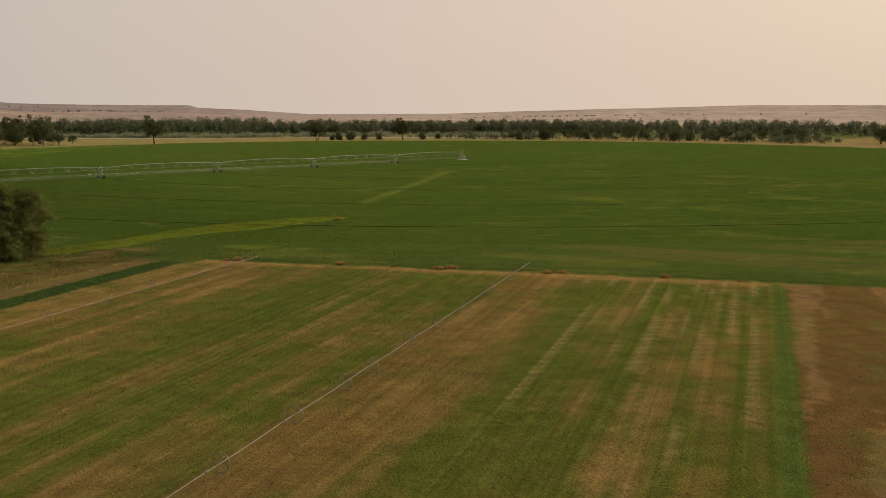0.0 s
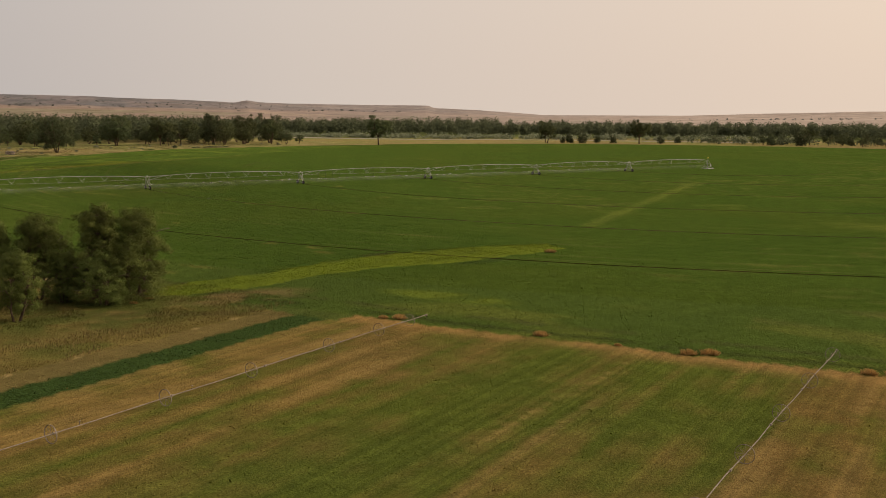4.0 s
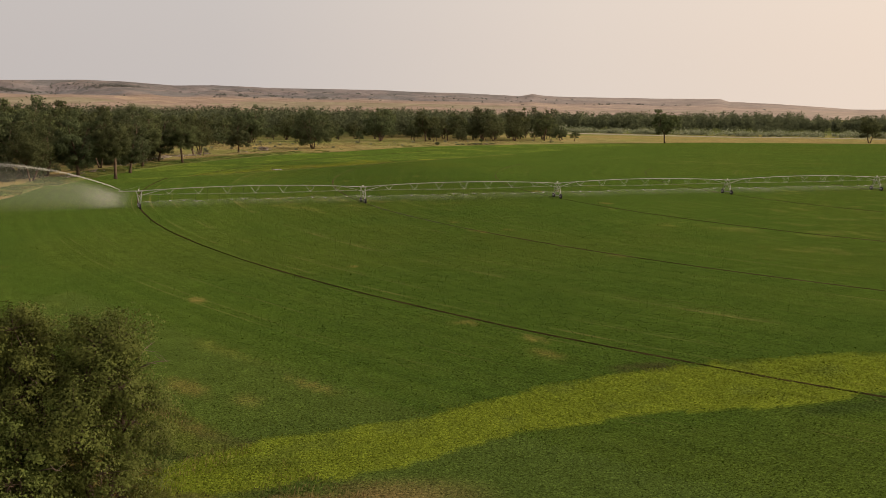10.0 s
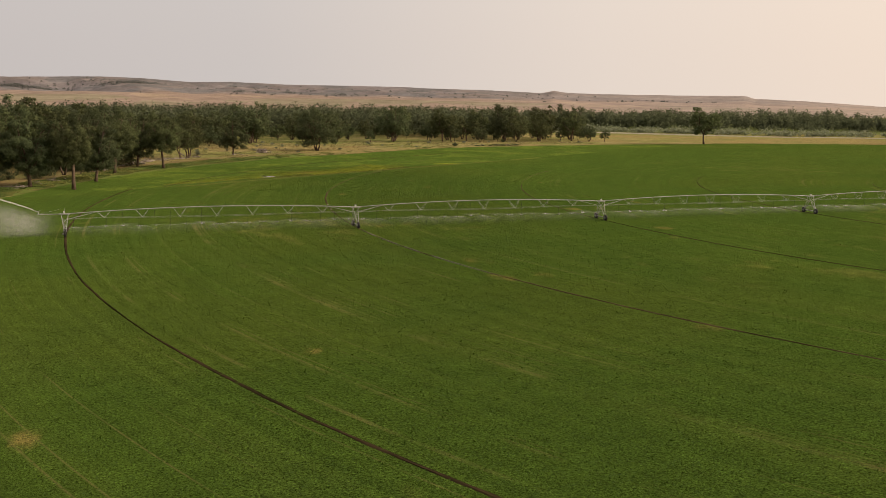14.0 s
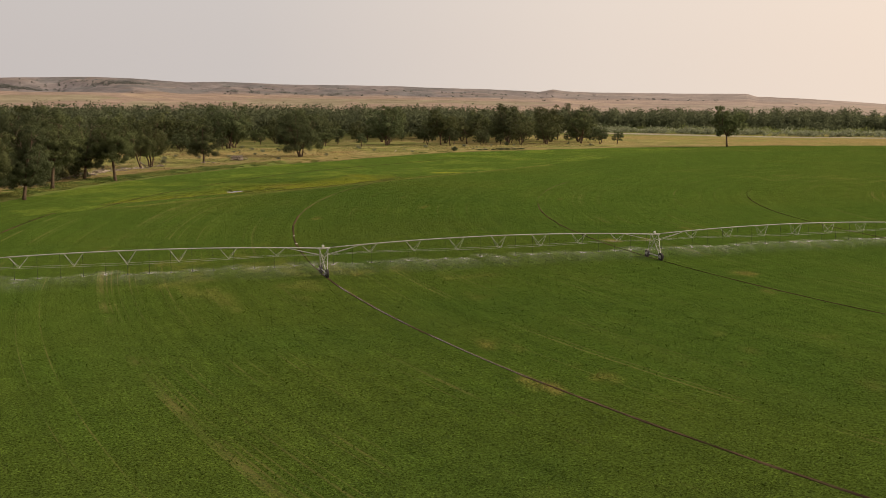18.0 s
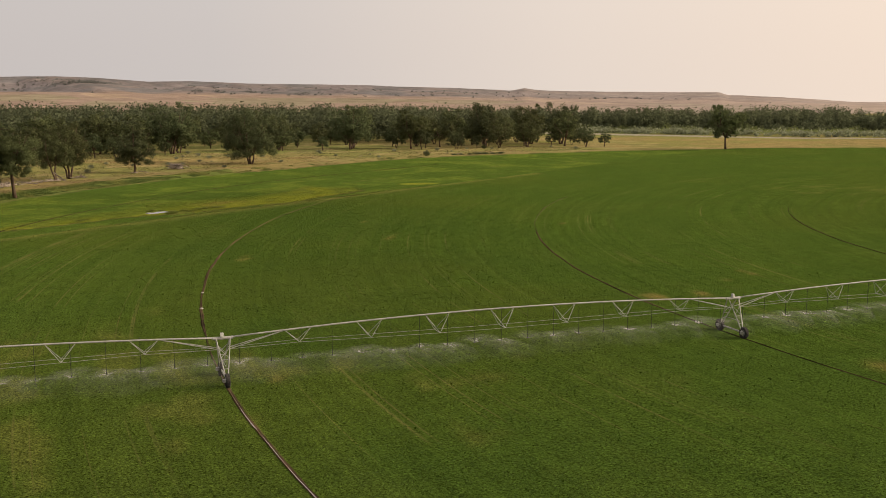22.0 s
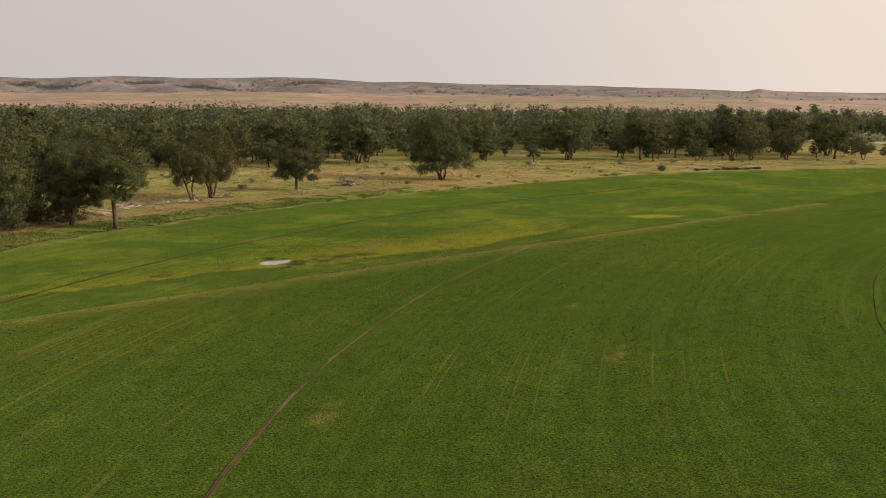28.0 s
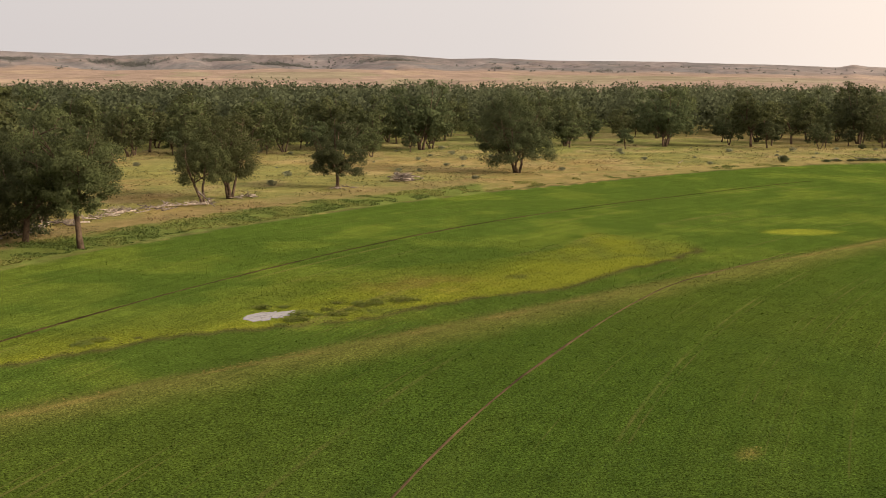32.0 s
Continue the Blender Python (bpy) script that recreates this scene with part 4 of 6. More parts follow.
def clear_of(x, y):
    """Meadow and crop stay open."""
    r = math.hypot(x, y)
    if r < 376 or (-322 < x < -228 and y < 366 + 18 * math.sin(x * 0.13)) or (-230 < x < 15 and y < 396 + 10 * math.sin(x * 0.09)):
        return False
    return not (0.79 * (x - 120) + 0.61 * (y - 570) > -60 and x < 330 and y > 250)


spots = []
AREAS = [((-425, -228), (205, 448), 158), ((-232, 8), (395, 490), 66), ((-480, -350), (50, 240), 34), ((290, 470), (-110, 236), 48)]
for (xa, xb), (ya, yb), count in AREAS:
    tries = made = 0
    while made < count and tries < 6000:
        tries += 1
        x, y = rng.uniform(xa, xb), rng.uniform(ya, yb)
        if xa == 290 and abs(0.83 * (x - 290) + 0.56 * (y - 230) - 8) > 60:
            continue
        if clear_of(x, y) and all((x - a) ** 2 + (y - c) ** 2 > 70 for a, c in spots):
            spots.append((x, y))
            made += 1
for x, y in spots:
    size = rng.choice((0.6, 0.8, 0.95, 1.05, 1.12, 1.2)) * rng.uniform(0.92, 1.08) if x < 250 else rng.uniform(0.45, 1.0)
    if math.hypot(x + 250, y - 46) < 285:
        plant(MIDDLE, rng.randrange(4), x, y, size, rng.uniform(0.9, 1.1))
    else:
        plant(BELT, rng.randrange(5), x, y, size * 0.97, rng.uniform(0.9, 1.03))


# woods too far to count: crowns of coarse leaves in one mesh
def far_woods():
    g = np.random.default_rng(9)
    P, S, N = [], [], []
    for _ in range(1250):
        az = math.radians(g.uniform(-34, 84))
        d = math.degrees(az)
        start = 700 + 330 * float(smooth(np.array(d), 4, 22))
        R = start + 480 * g.random() ** 1.6
        x, y = -320 + R * math.sin(az), -200 + R * math.cos(az)
        if 0.79 * (x - 120) + 0.61 * (y - 570) < 22 and d > 14:
            continue
        h = g.uniform(13, 22) * (0.85 if d > 40 else 1.0)
        n = 165
        off = g.normal(size=(n, 3))
        off = off / np.linalg.norm(off, axis=1, keepdims=True) * g.random((n, 1)) ** 0.55
        lump = 0.82 + 0.36 * vnoise(off[:, 0] * 3 + x, off[:, 1] * 3 + off[:, 2] * 2 + y, 1.0, 3)[:, None]
        P.append(np.array([x, y, land_at(x, y) + h * 0.53]) + off * lump * np.array([h * 0.34, h * 0.34, h * 0.46]))
        S.append(g.uniform(0.6, 1.15, n))
        N.append(off * 1.2)
    for _ in range(620):                        # the closed belt beyond the river
        az = math.radians(g.uniform(14, 64))
        d = math.degrees(az)
        R = 705 + 330 * float(smooth(np.array(d), 4, 22)) + 150 * g.random()
        x, y = -320 + R * math.sin(az), -200 + R * math.cos(az)
        if 0.79 * (x - 120) + 0.61 * (y - 570) < 40:
            continue
        h, n = g.uniform(11, 19), 150
        off = g.normal(size=(n, 3))
        off = off / np.linalg.norm(off, axis=1, keepdims=True) * g.random((n, 1)) ** 0.55
        P.append(np.array([x, y, land_at(x, y) + h * 0.47]) + off * np.array([h * 0.42, h * 0.42, h * 0.47]))
        S.append(g.uniform(0.6, 1.1, n))
        N.append(off * 1.2)
    for _ in range(960):                        # behind the bank's own trees
        x, y = g.uniform(-560, -20), g.uniform(440, 700)
        if x > -230 and y < 490:
            continue
        h, n = g.uniform(17, 24), 230
        off = g.normal(size=(n, 3))
        off = off / np.linalg.norm(off, axis=1, keepdims=True) * g.random((n, 1)) ** 0.55
        lump = 0.80 + 0.40 * vnoise(off[:, 0] * 2 + x, off[:, 1] * 3 + off[:, 2] * 2 + y, 0.8, 3)[:, None]
        P.append(np.array([x, y, land_at(x, y) + h * 0.53]) + off * lump * np.array([h * 0.36, h * 0.36, h * 0.46]))
        S.append(g.uniform(0.55, 0.95, n))
        N.append(off * 1.2)
    for _ in range(150):                        # thickets under the eastern trees
        a_, c_ = g.uniform(-190, 150), g.uniform(-55, 65)
        x, y = 290 + 0.83 * c_ - 0.56 * a_ + 60, 230 + 0.56 * c_ + 0.83 * a_ - 110
        if math.hypot(x, y) < 385 or not (285 < x < 480):
            continue
        h, n = g.uniform(4, 9), 60
        off = g.normal(size=(n, 3))
        P.append(np.array([x, y, land_at(x, y) + h * 0.45]) + off * np.array([h * 0.45, h * 0.45, h * 0.25]))
        S.append(g.uniform(0.5, 1.0, n))
        N.append(off * 0.7)
    for _ in range(1000):                       # undergrowth between the trunks
        az = math.radians(g.uniform(-34, 84))
        d = math.degrees(az)
        R = 690 + 330 * float(smooth(np.array(d), 4, 22)) + 260 * g.random()
        x, y = -320 + R * math.sin(az), -200 + R * math.cos(az)
        if 0.79 * (x - 120) + 0.61 * (y - 570) < 30 and d > 14:
            continue
        h, n = g.uniform(4, 10), 44
        off = g.normal(size=(n, 3))
        P.append(np.array([x, y, land_at(x, y) + h * 0.45]) + off * np.array([h * 0.5, h * 0.5, h * 0.26]))
        S.append(g.uniform(0.7, 1.3, n))
        N.append(off * 0.7)
    soft = np.concatenate(N) + 0.3 * g.normal(size=(sum(map(len, S)), 3)) + np.array([0, 0, 0.5])
    ob = quads("far_woodland", darts(g, np.concatenate(P), np.concatenate(S), soft + 1.3 * g.normal(size=soft.shape)), M_FAR_LEAF, facing=soft)
    tagged(ob, "distant belts of green river woodland", "woodland", kind="stuff")
    # pale willow scrub along the river bar
    P, S = [], []
    for _ in range(420):
        x = g.uniform(60, 420)
        y = 570 - 0.79 / 0.61 * (x - 120) + g.uniform(30, 75)
        if math.hypot(x, y) < 400:
            continue
        n, h = 40, g.uniform(2.5, 6)
        P.append(np.array([x, y, land_at(x, y) + h * 0.5]) + g.normal(size=(n, 3)) * np.array([h * 0.4, h * 0.4, h * 0.25]))
        S.append(g.uniform(0.5, 1.0, n))
    ob = quads("willow_scrub", rhombs(g, np.concatenate(P), np.concatenate(S), 1.6, 0.7), M_SAGE)
    tagged(ob, "grey-green willow scrub on the river bar", "scrub", kind="stuff")


far_woods()

# trees standing by the mown field
def grow_willow(name, seed, height, spread, stems, leaves, leaf, leaf_mat, label, low=0.16, lean=(0.0, 0.0), plumes=20, dead=6):
    """A willow of several leaning stems whose limbs end in separate billowing plumes, with dark gaps between them."""
    root, q, g = new(name), random.Random(seed), np.random.default_rng(seed)
    half = spread / 2
    skew = [q.uniform(0.62, 1.18) for _ in range(6)]
    pieces, twigs = [], []
    feet = []
    for k in range(stems):
        a = 2 * math.pi * (k + q.uniform(-0.25, 0.25)) / stems
        foot = Vector((math.cos(a) * 0.35, math.sin(a) * 0.35, -0.3))
        top = Vector((math.cos(a) * half * 0.34 + lean[0], math.sin(a) * half * 0.34 + lean[1], height * q.uniform(0.55, 0.72)))
        way = [foot.lerp(top, f) + Vector((q.uniform(-0.25, 0.25), q.uniform(-0.25, 0.25), 0)) * (1 if 0 < f < 1 else 0) for f in (0, 0.3, 0.65, 1.0)]
        r0 = height * 0.016 * q.uniform(0.8, 1.2)
        pieces.append((way, [r0 * 1.5, r0 * 1.1, r0 * 0.8, r0 * 0.4], 6))
        feet.append(way)
    at, nrm = [], []
    per = leaves // plumes
    for k in range(plumes):
        up = low + (0.97 - low) * ((k + 0.5 * q.random()) / plumes) ** 0.8
        a = 2.399 * k + q.uniform(-0.5, 0.5)
        f = (a / (2 * math.pi) % 1.0) * 6
        bulge = skew[int(f) % 6] * (1 - f % 1.0) + skew[(int(f) + 1) % 6] * (f % 1.0)
        wide = half * bulge * (0.78 + 0.3 * math.sin(math.pi * min(1.0, up * 1.15))) * (1.0 if up < 0.62 else max(0.25, 1 - (up - 0.62) * 1.7))
        out = wide * q.uniform(0.30, 0.86)
        c = Vector((math.cos(a) * out + lean[0] * up, math.sin(a) * out + lean[1] * up, height * up * (0.93 + 0.07 * bulge)))
        size = spread * q.uniform(0.17, 0.26)
        way = feet[k % stems]
        start = way[1].lerp(way[3], min(1.0, max(0.0, up - 0.25) * 1.2))
        if start.z > c.z:
            start = way[1]
        mid = start.lerp(c, 0.55) + Vector((q.uniform(-0.2, 0.2), q.uniform(-0.2, 0.2), 0.04 * height))
        pieces.append(([start, mid, c], [height * 0.008, height * 0.005, 0.02], 4))
        tufts = q.randrange(10, 16)
        for j in range(tufts):
            d = Vector((q.gauss(0, 1), q.gauss(0, 1), q.gauss(0.35, 0.8))).normalized()
            e = c + Vector((d.x, d.y, d.z * 0.85)) * size * q.uniform(0.55, 1.0)
            pieces.append(([c.lerp(e, -0.2), e], [0.022, 0.008], 3))
            n = max(1, per // tufts)
            ball = g.normal(size=(n, 3))
            ball /= np.linalg.norm(ball, axis=1, keepdims=True)
            tuft = size * q.uniform(0.30, 0.52)
            at.append(np.array(e) + ball * (g.random((n, 1)) ** 0.5) * tuft * np.array([1.0, 1.0, 0.75]) - np.array([0, 0, 0.22 * tuft]) * g.random((n, 1)))
            nrm.append(ball * 0.55 + np.array(d) * 0.6 + 0.2 * g.normal(size=(n, 3)) + np.array([0, 0, 0.35]))
    for _ in range(dead):
        a, up = q.uniform(0, 2 * math.pi), q.uniform(0.3, 0.85)
        p = Vector((math.cos(a) * half * 0.55 + lean[0] * up, math.sin(a) * half * 0.55 + lean[1] * up, height * up))
        d = Vector((math.cos(a), math.sin(a), q.uniform(-0.1, 1.1))).normalized() * spread * q.uniform(0.10, 0.22)
        twigs.append(([p, p + d * 0.5 + Vector((0, 0, 0.15)), p + d], [0.04, 0.028, 0.010], 4))
        for _ in range(3):
            e = p + d * q.uniform(0.4, 0.9)
            twigs.append(([e, e + Vector((q.uniform(-1, 1), q.uniform(-1, 1), q.uniform(-0.2, 1))) * spread * 0.09], [0.025, 0.008], 3))
    V, F = joined(pieces)
    mesh_of("trunk", V, F, M_BARK, root, smooth_faces=True)
    if twigs:
        V, F = joined(twigs)
        mesh_of("dead_branches", V, F, M_TWIG, root, "bleached bare dead branches", smooth_faces=True)
    at, nrm = np.concatenate(at), np.concatenate(nrm)
    at[:, 2] = np.maximum(at[:, 2], 0.12)
    quads("crown", darts(g, at, leaf * g.uniform(0.6, 1.3, len(at)), nrm + 0.5 * g.normal(size=nrm.shape)), leaf_mat, facing=nrm).parent = root
    return tagged(root, label, "tree")


near = [("willow", 71, 12.4, 7.8, 2, 30000, M_WILLOW, (-338.8, -179.2), "tall dense willow with dead branches beside the crop", 0.10, (-0.5, 0.0), 30, 6),
        ("willow", 72, 11.6, 9.4, 2, 36000, M_WILLOW, (-335.0, -180.4), "broad willow with bleached dead limbs beside the crop", 0.04, (0.7, 0.0), 36, 12),
        ("low_willow", 73, 6.4, 8.2, 4, 18000, M_WILLOW, (-339.8, -182.2), "low bushy willow under larger ones", 0.06, (0, 0), 24, 6),
        ("elm", 74, 10.8, 9.4, 2, 26000, M_WILLOW, (-345.6, -174.2), "dark broad elm beside the crop", 0.30, (0, 0), 28, 5),
        ("elm", 75, 10.2, 10.0, 3, 26000, M_WILLOW, (-351.6, -171.4), "dark broad elm standing in dry grass", 0.24, (0, 0), 28, 4),
        ("young_willow", 76, 7.6, 7.6, 2, 20000, M_WILLOW_PALE, (-351.4, -186.4), "small pale green willow with leaning stem", 0.20, (0.4, 0.2), 22, 3),
        ("low_willow", 77, 6.4, 6.0, 3, 14000, M_WILLOW, (-343.4, -177.6), "low bushy willow under larger ones", 0.06, (0, 0), 20, 8)]
for name, seed, h, w, stems, leaves, mat, (x, y), label, low, lean, plumes, dead in near:
    grow_willow(name, seed, h, w, stems, int(leaves * 1.45), 0.082, mat, label, low, lean, plumes, dead).matrix_basis = placed(x, y)

# willow bushes in the far corner
BUSH = [grow_tree("willow_bush", rng, 9, 9, 4, 1500, 0.36, M_LEAF_DARK, "rounded dark willow bush at the crop's edge", "bush", low=0.03, bare=0.08, clump=0.07, limbs=3, twigs=3, droop=0.6) for _ in range(2)]
for k, (x, y, size) in enumerate([(204, 313, 0.9), (211, 306, 1.0), (231, 309, 0.9), (240, 299, 0.8), (265, 268, 0.9), (295.5, 276, 0.7), (320, 199, 1.2), (335, 182, 1.4), (376, 163, 1.0), (428, 60, 1.1), (444, 40, 1.0), (432, -16, 1.0), (200, 318, 0.7), (410, 77, 1.1)]):
    m4 = placed(x, y, rng.uniform(0, 6.28), size)
    tagged(BUSH[k % 2], group="willow bushes at the far edge")
    if k < 2:
        BUSH[k].matrix_basis = m4
    else:
        copy_thing(BUSH[k % 2], m4)

# thickets under the bank trees
THICKET = [grow_tree("thicket_bush", rng, 7, 8, 5, 2100, 0.2, M_LEAF_DARK, "dense dark green thicket bush below the bank trees", "bush", low=0.03, bare=0.06, clump=0.075, limbs=3, twigs=3, droop=0.7, steep=(0.2, 1.0)) for _ in range(2)]
for t in THICKET:
    tagged(t, group="thicket along the bank")
for k in range(56):
    a_ = math.radians(rng.uniform(144.5, 166))
    q_ = rng.uniform(366, 398)
    plant(THICKET, k % 2, q_ * math.cos(a_), q_ * math.sin(a_), rng.uniform(0.55, 1.15))

# ---- the irrigation machine ----
SPAN = 53.9
TRACKS = [52.8, 106.8, 160.7, 214.7, 268.7, 322.6]
STOPS = [0.0] + TRACKS


def rod(name, a, c, r, material, parent, sides=5, label=""):
    V, F = tube([Vector(a), Vector(c)], [r, r], sides)
    return mesh_of(name, V, F, material, parent, label)


def lathe(profile, axis="y", steps_=20):
    """A ring turned about an axis; profile: closed list of (radius, along)."""
    V, F, k = [], [], len(profile)
    for i in range(steps_):
        t = 2 * math.pi * i / steps_
        for r, w in profile:
            V.append((w, r * math.cos(t), r * math.sin(t)) if axis == "x" else (r * math.cos(t), w, r * math.sin(t)))
    for i in range(steps_):
        for j in range(k):
            a, c = i * k + j, i * k + (j + 1) % k
            e, f = ((i + 1) % steps_) * k + j, ((i + 1) % steps_) * k + (j + 1) % k
            F.append((a, c, f, e))
    return V, F


def box_mesh(name, size, at, material, parent, label=""):
    bm = bmesh.new()
    bmesh.ops.create_cube(bm, size=1.0)
    bmesh.ops.scale(bm, vec=size, verts=bm.verts)
    bmesh.ops.bevel(bm, geom=bm.edges, offset=min(size) * 0.08, segments=1, affect="EDGES")
    bmesh.ops.translate(bm, vec=at, verts=bm.verts)
    me = bpy.data.meshes.new(name)
    bm.to_mesh(me)
    bm.free()
    me.materials.append(material)
    ob = new(name, me)
    ob.parent = parent
    return tagged(ob, label)


def shared(name, me, at, parent, turn=None):
    ob = new(name, me)
    ob.parent = parent
    ob.matrix_basis = Matrix.Translation(at) @ (turn or Matrix())
    return ob


PIPE_H = 3.95
pivot = tagged(new("center_pivot"), "galvanised center pivot irrigation machine on wheeled towers, spraying the crop", "irrigation machine")
v_, f_ = lathe([(0.36, -0.15), (0.58, -0.17), (0.61, -0.12), (0.61, 0.12), (0.58, 0.17), (0.36, 0.15)], "x", 22)
TYRE = bpy.data.meshes.new("tyre")
lug = []
for i in range(18):
    t = 2 * math.pi * i / 18
    for sgn in (-1, 1):
        a = t + (0.08 if sgn > 0 else 0)
        lug.append(([(sgn * 0.03, 0.615 * math.cos(a), 0.615 * math.sin(a)), (sgn * 0.17, 0.60 * math.cos(a + 0.14), 0.60 * math.sin(a + 0.14))], [0.035, 0.03], 4))
lv, lf = joined(lug)
TYRE.from_pydata([*v_, *lv], [], [*f_, *[tuple(i + len(v_) for i in q) for q in lf]])
TYRE.materials.append(M_RUBBER)
v_, f_ = lathe([(0.07, -0.05), (0.33, -0.04), (0.38, -0.13), (0.40, -0.13), (0.40, 0.13), (0.38, 0.13), (0.33, 0.02), (0.07, 0.04)], "x", 18)
RIM = bpy.data.meshes.new("rim")
RIM.from_pydata(v_, [], f_)
RIM.materials.append(M_RIM)
ground_z = [land_at(-r, 0) for r in STOPS]
for k in range(1, 7):
    x, z = -STOPS[k], ground_z[k]
    top = z + PIPE_H
    V, F = tube([Vector((x, -2.25, z + 0.62)), Vector((x, 2.25, z + 0.62))], [0.09, 0.09], 6)
    tower = mesh_of("drive_tower", V, F, M_STEEL, pivot)
    for wide, dy, up in ((0.36, -0.95, 2.2), (0.36, 0.95, 2.2), (0.2, -1.45, 1.5), (0.2, 1.45, 1.5)):
        rod("rung", (x - wide, dy, z + up), (x + wide, dy, z + up), 0.03, M_STEEL, tower, 4)
    rod("cross_tie", (x, -1.3, z + 1.7), (x, 1.3, z + 1.7), 0.035, M_STEEL, tower, 4)
    rod("pipe_collar", (x - 0.9, 0, top), (x + 0.9, 0, top), 0.14, M_STEEL, tower, 8)
    for dx in (-0.62, 0.62):
        for dy in (-1.9, 1.9):
            rod("leg", (x + dx * 0.12, dy, z + 0.65), (x + dx, dy * 0.06, top), 0.055, M_STEEL, tower)
            rod("leg_brace", (x + dx * 0.65, dy * 0.5, z + 2.3), (x - dx * 0.75, dy * 0.35, top - 0.75), 0.03, M_STEEL, tower, 4)
    for dy in (-2.1, 2.1):
        shared("tyre", TYRE, (x, dy, z + 0.60), tower)
        shared("rim", RIM, (x, dy, z + 0.60), tower)
        box_mesh("gearbox", (0.3, 0.3, 0.3), (x - 0.28, dy, z + 0.62), M_STEEL, tower)
    box_mesh("control_box", (0.30, 0.28, 0.34), (x - 0.1, -0.1, top + 0.32), M_BOX, tower, "white tower control box")
NOZZLES = []
for k in range(6):
    xa, xb = -STOPS[k], -STOPS[k + 1]
    za, zb = ground_z[k] + PIPE_H, ground_z[k + 1] + PIPE_H

    def pipe_at(t):
        return Vector((xa + (xb - xa) * t, 0, za + (zb - za) * t + 3.4 * t * (1 - t) * (0.95 if k else 0.8)))

    V, F = tube([pipe_at(i / 16) for i in range(17)], [0.076] * 17, 8)
    pipe = mesh_of("span_pipe", V, F, M_STEEL, pivot, smooth_faces=True)
    nodes = []
    for i in range(1, 8):
        t = i / 8
        deep = 0.75 + 1.05 * math.sin(math.pi * t)
        c = pipe_at(t)
        lo = [c + Vector((0, sy * 0.62 * deep * 0.75, -deep)) for sy in (-1, 1)]
        nodes.append(lo)
        half = 1.25 / abs(xb - xa)
        V, F = joined([(p, [0.027, 0.027], 4) for p in ([pipe_at(t - half), lo[0]], [pipe_at(t + half), lo[0]], [pipe_at(t - half), lo[1]], [pipe_at(t + half), lo[1]], [lo[0], lo[1]])])
        mesh_of("truss_brace", V, F, M_STEEL, pipe)
    for side in (0, 1):
        sy = -1 if side == 0 else 1
        line = [pipe_at(0.0) + Vector((-0.5, sy * 0.35, -0.95)), *[q[side] for q in nodes], pipe_at(1.0) + Vector((0.5, sy * 0.35, -0.95))]
        V, F = tube(line, [0.014] * len(line), 4)
        mesh_of("truss_rod", V, F, M_STEEL, pipe)
        for t0, t1 in ((0.0, 0.105), (1.0, 0.895)):
            p = pipe_at(t0) + Vector((-0.5 if t0 == 0 else 0.5, sy * 0.35, -0.95))
            rod("end_strut", p, pipe_at(t1), 0.035, M_STEEL, pipe, 4)
    for i in range(19):
        t = (i + 0.5) / 19
        p = pipe_at(t)
        lo = land_at(p.x, 0) + 1.45
        V, F = joined([([p + Vector((0, 0, 0.16)), p + Vector((0.03, 0.16, 0.2)), p + Vector((0.03, 0.2, 0)), Vector((p.x + 0.03, 0.2, lo + 0.25))], [0.022] * 4, 4)])
        mesh_of("drop_hose", V, F, M_HOSE, pipe, "black drop hose")
        V, F = joined([([Vector((p.x + 0.03, 0.2, lo + 0.26)), Vector((p.x + 0.03, 0.2, lo + 0.05))], [0.03, 0.045], 5), ([Vector((p.x + 0.03, 0.2, lo + 0.03)), Vector((p.x + 0.03, 0.2, lo))], [0.09, 0.09], 8)])
        mesh_of("sprinkler_head", V, F, M_HOSE, pipe)
        NOZZLES.append((p.x + 0.03, 0.2, lo, 0.35 if k == 0 else 1.0))
# overhang with the end gun
x, z = -STOPS[6], ground_z[6] + PIPE_H
V, F = tube([Vector((x, 0, z)), Vector((x - 4.6, 0, z + 0.05))], [0.084, 0.07], 8)
over = mesh_of("overhang_pipe", V, F, M_STEEL, pivot)
V, F = joined([([(x - 4.4, 0, z), (x - 4.4, 0, z + 0.5)], [0.07, 0.06], 7), ([(x - 4.3, 0, z + 0.45), (x - 5.6, 0, z + 0.95)], [0.06, 0.03], 7), ([(x - 4.4, 0, z + 0.5), (x - 4.0, 0, z + 0.8)], [0.03, 0.03], 5)])
mesh_of("end_gun", V, F, M_STEEL, over)
rod("overhang_cable", (x - 0.3, 0, z + 1.0), (x - 4.2, 0, z + 0.1), 0.012, M_STEEL, over, 4)
rod("mast", (x, 0, z), (x, 0, z + 1.1), 0.03, M_STEEL, over, 5)
# pivot point
z = ground_z[0]
V, F = joined([([(sx * 1.7, sy * 1.7, z + 0.1), (sx * 0.25, sy * 0.25, z + PIPE_H - 0.2)], [0.06, 0.06], 5) for sx in (-1, 1) for sy in (-1, 1)] + [([(a * f, c * f, z + h), (d * f, e * f, z + h)], [0.04, 0.04], 4) for f, h in ((1.35, 1.0), (0.8, 2.4)) for a, c, d, e in ((1, 1, 1, -1), (1, -1, -1, -1), (-1, -1, -1, 1), (-1, 1, 1, 1))])
pt = mesh_of("pivot_tower", V, F, M_STEEL, pivot)
rod("riser", (0, 0, z), (0, 0, z + PIPE_H + 0.15), 0.13, M_STEEL, pt, 10)
box_mesh("control_panel", (0.5, 0.3, 0.8), (0.9, -0.9, z + 1.5), M_BOX, pt)
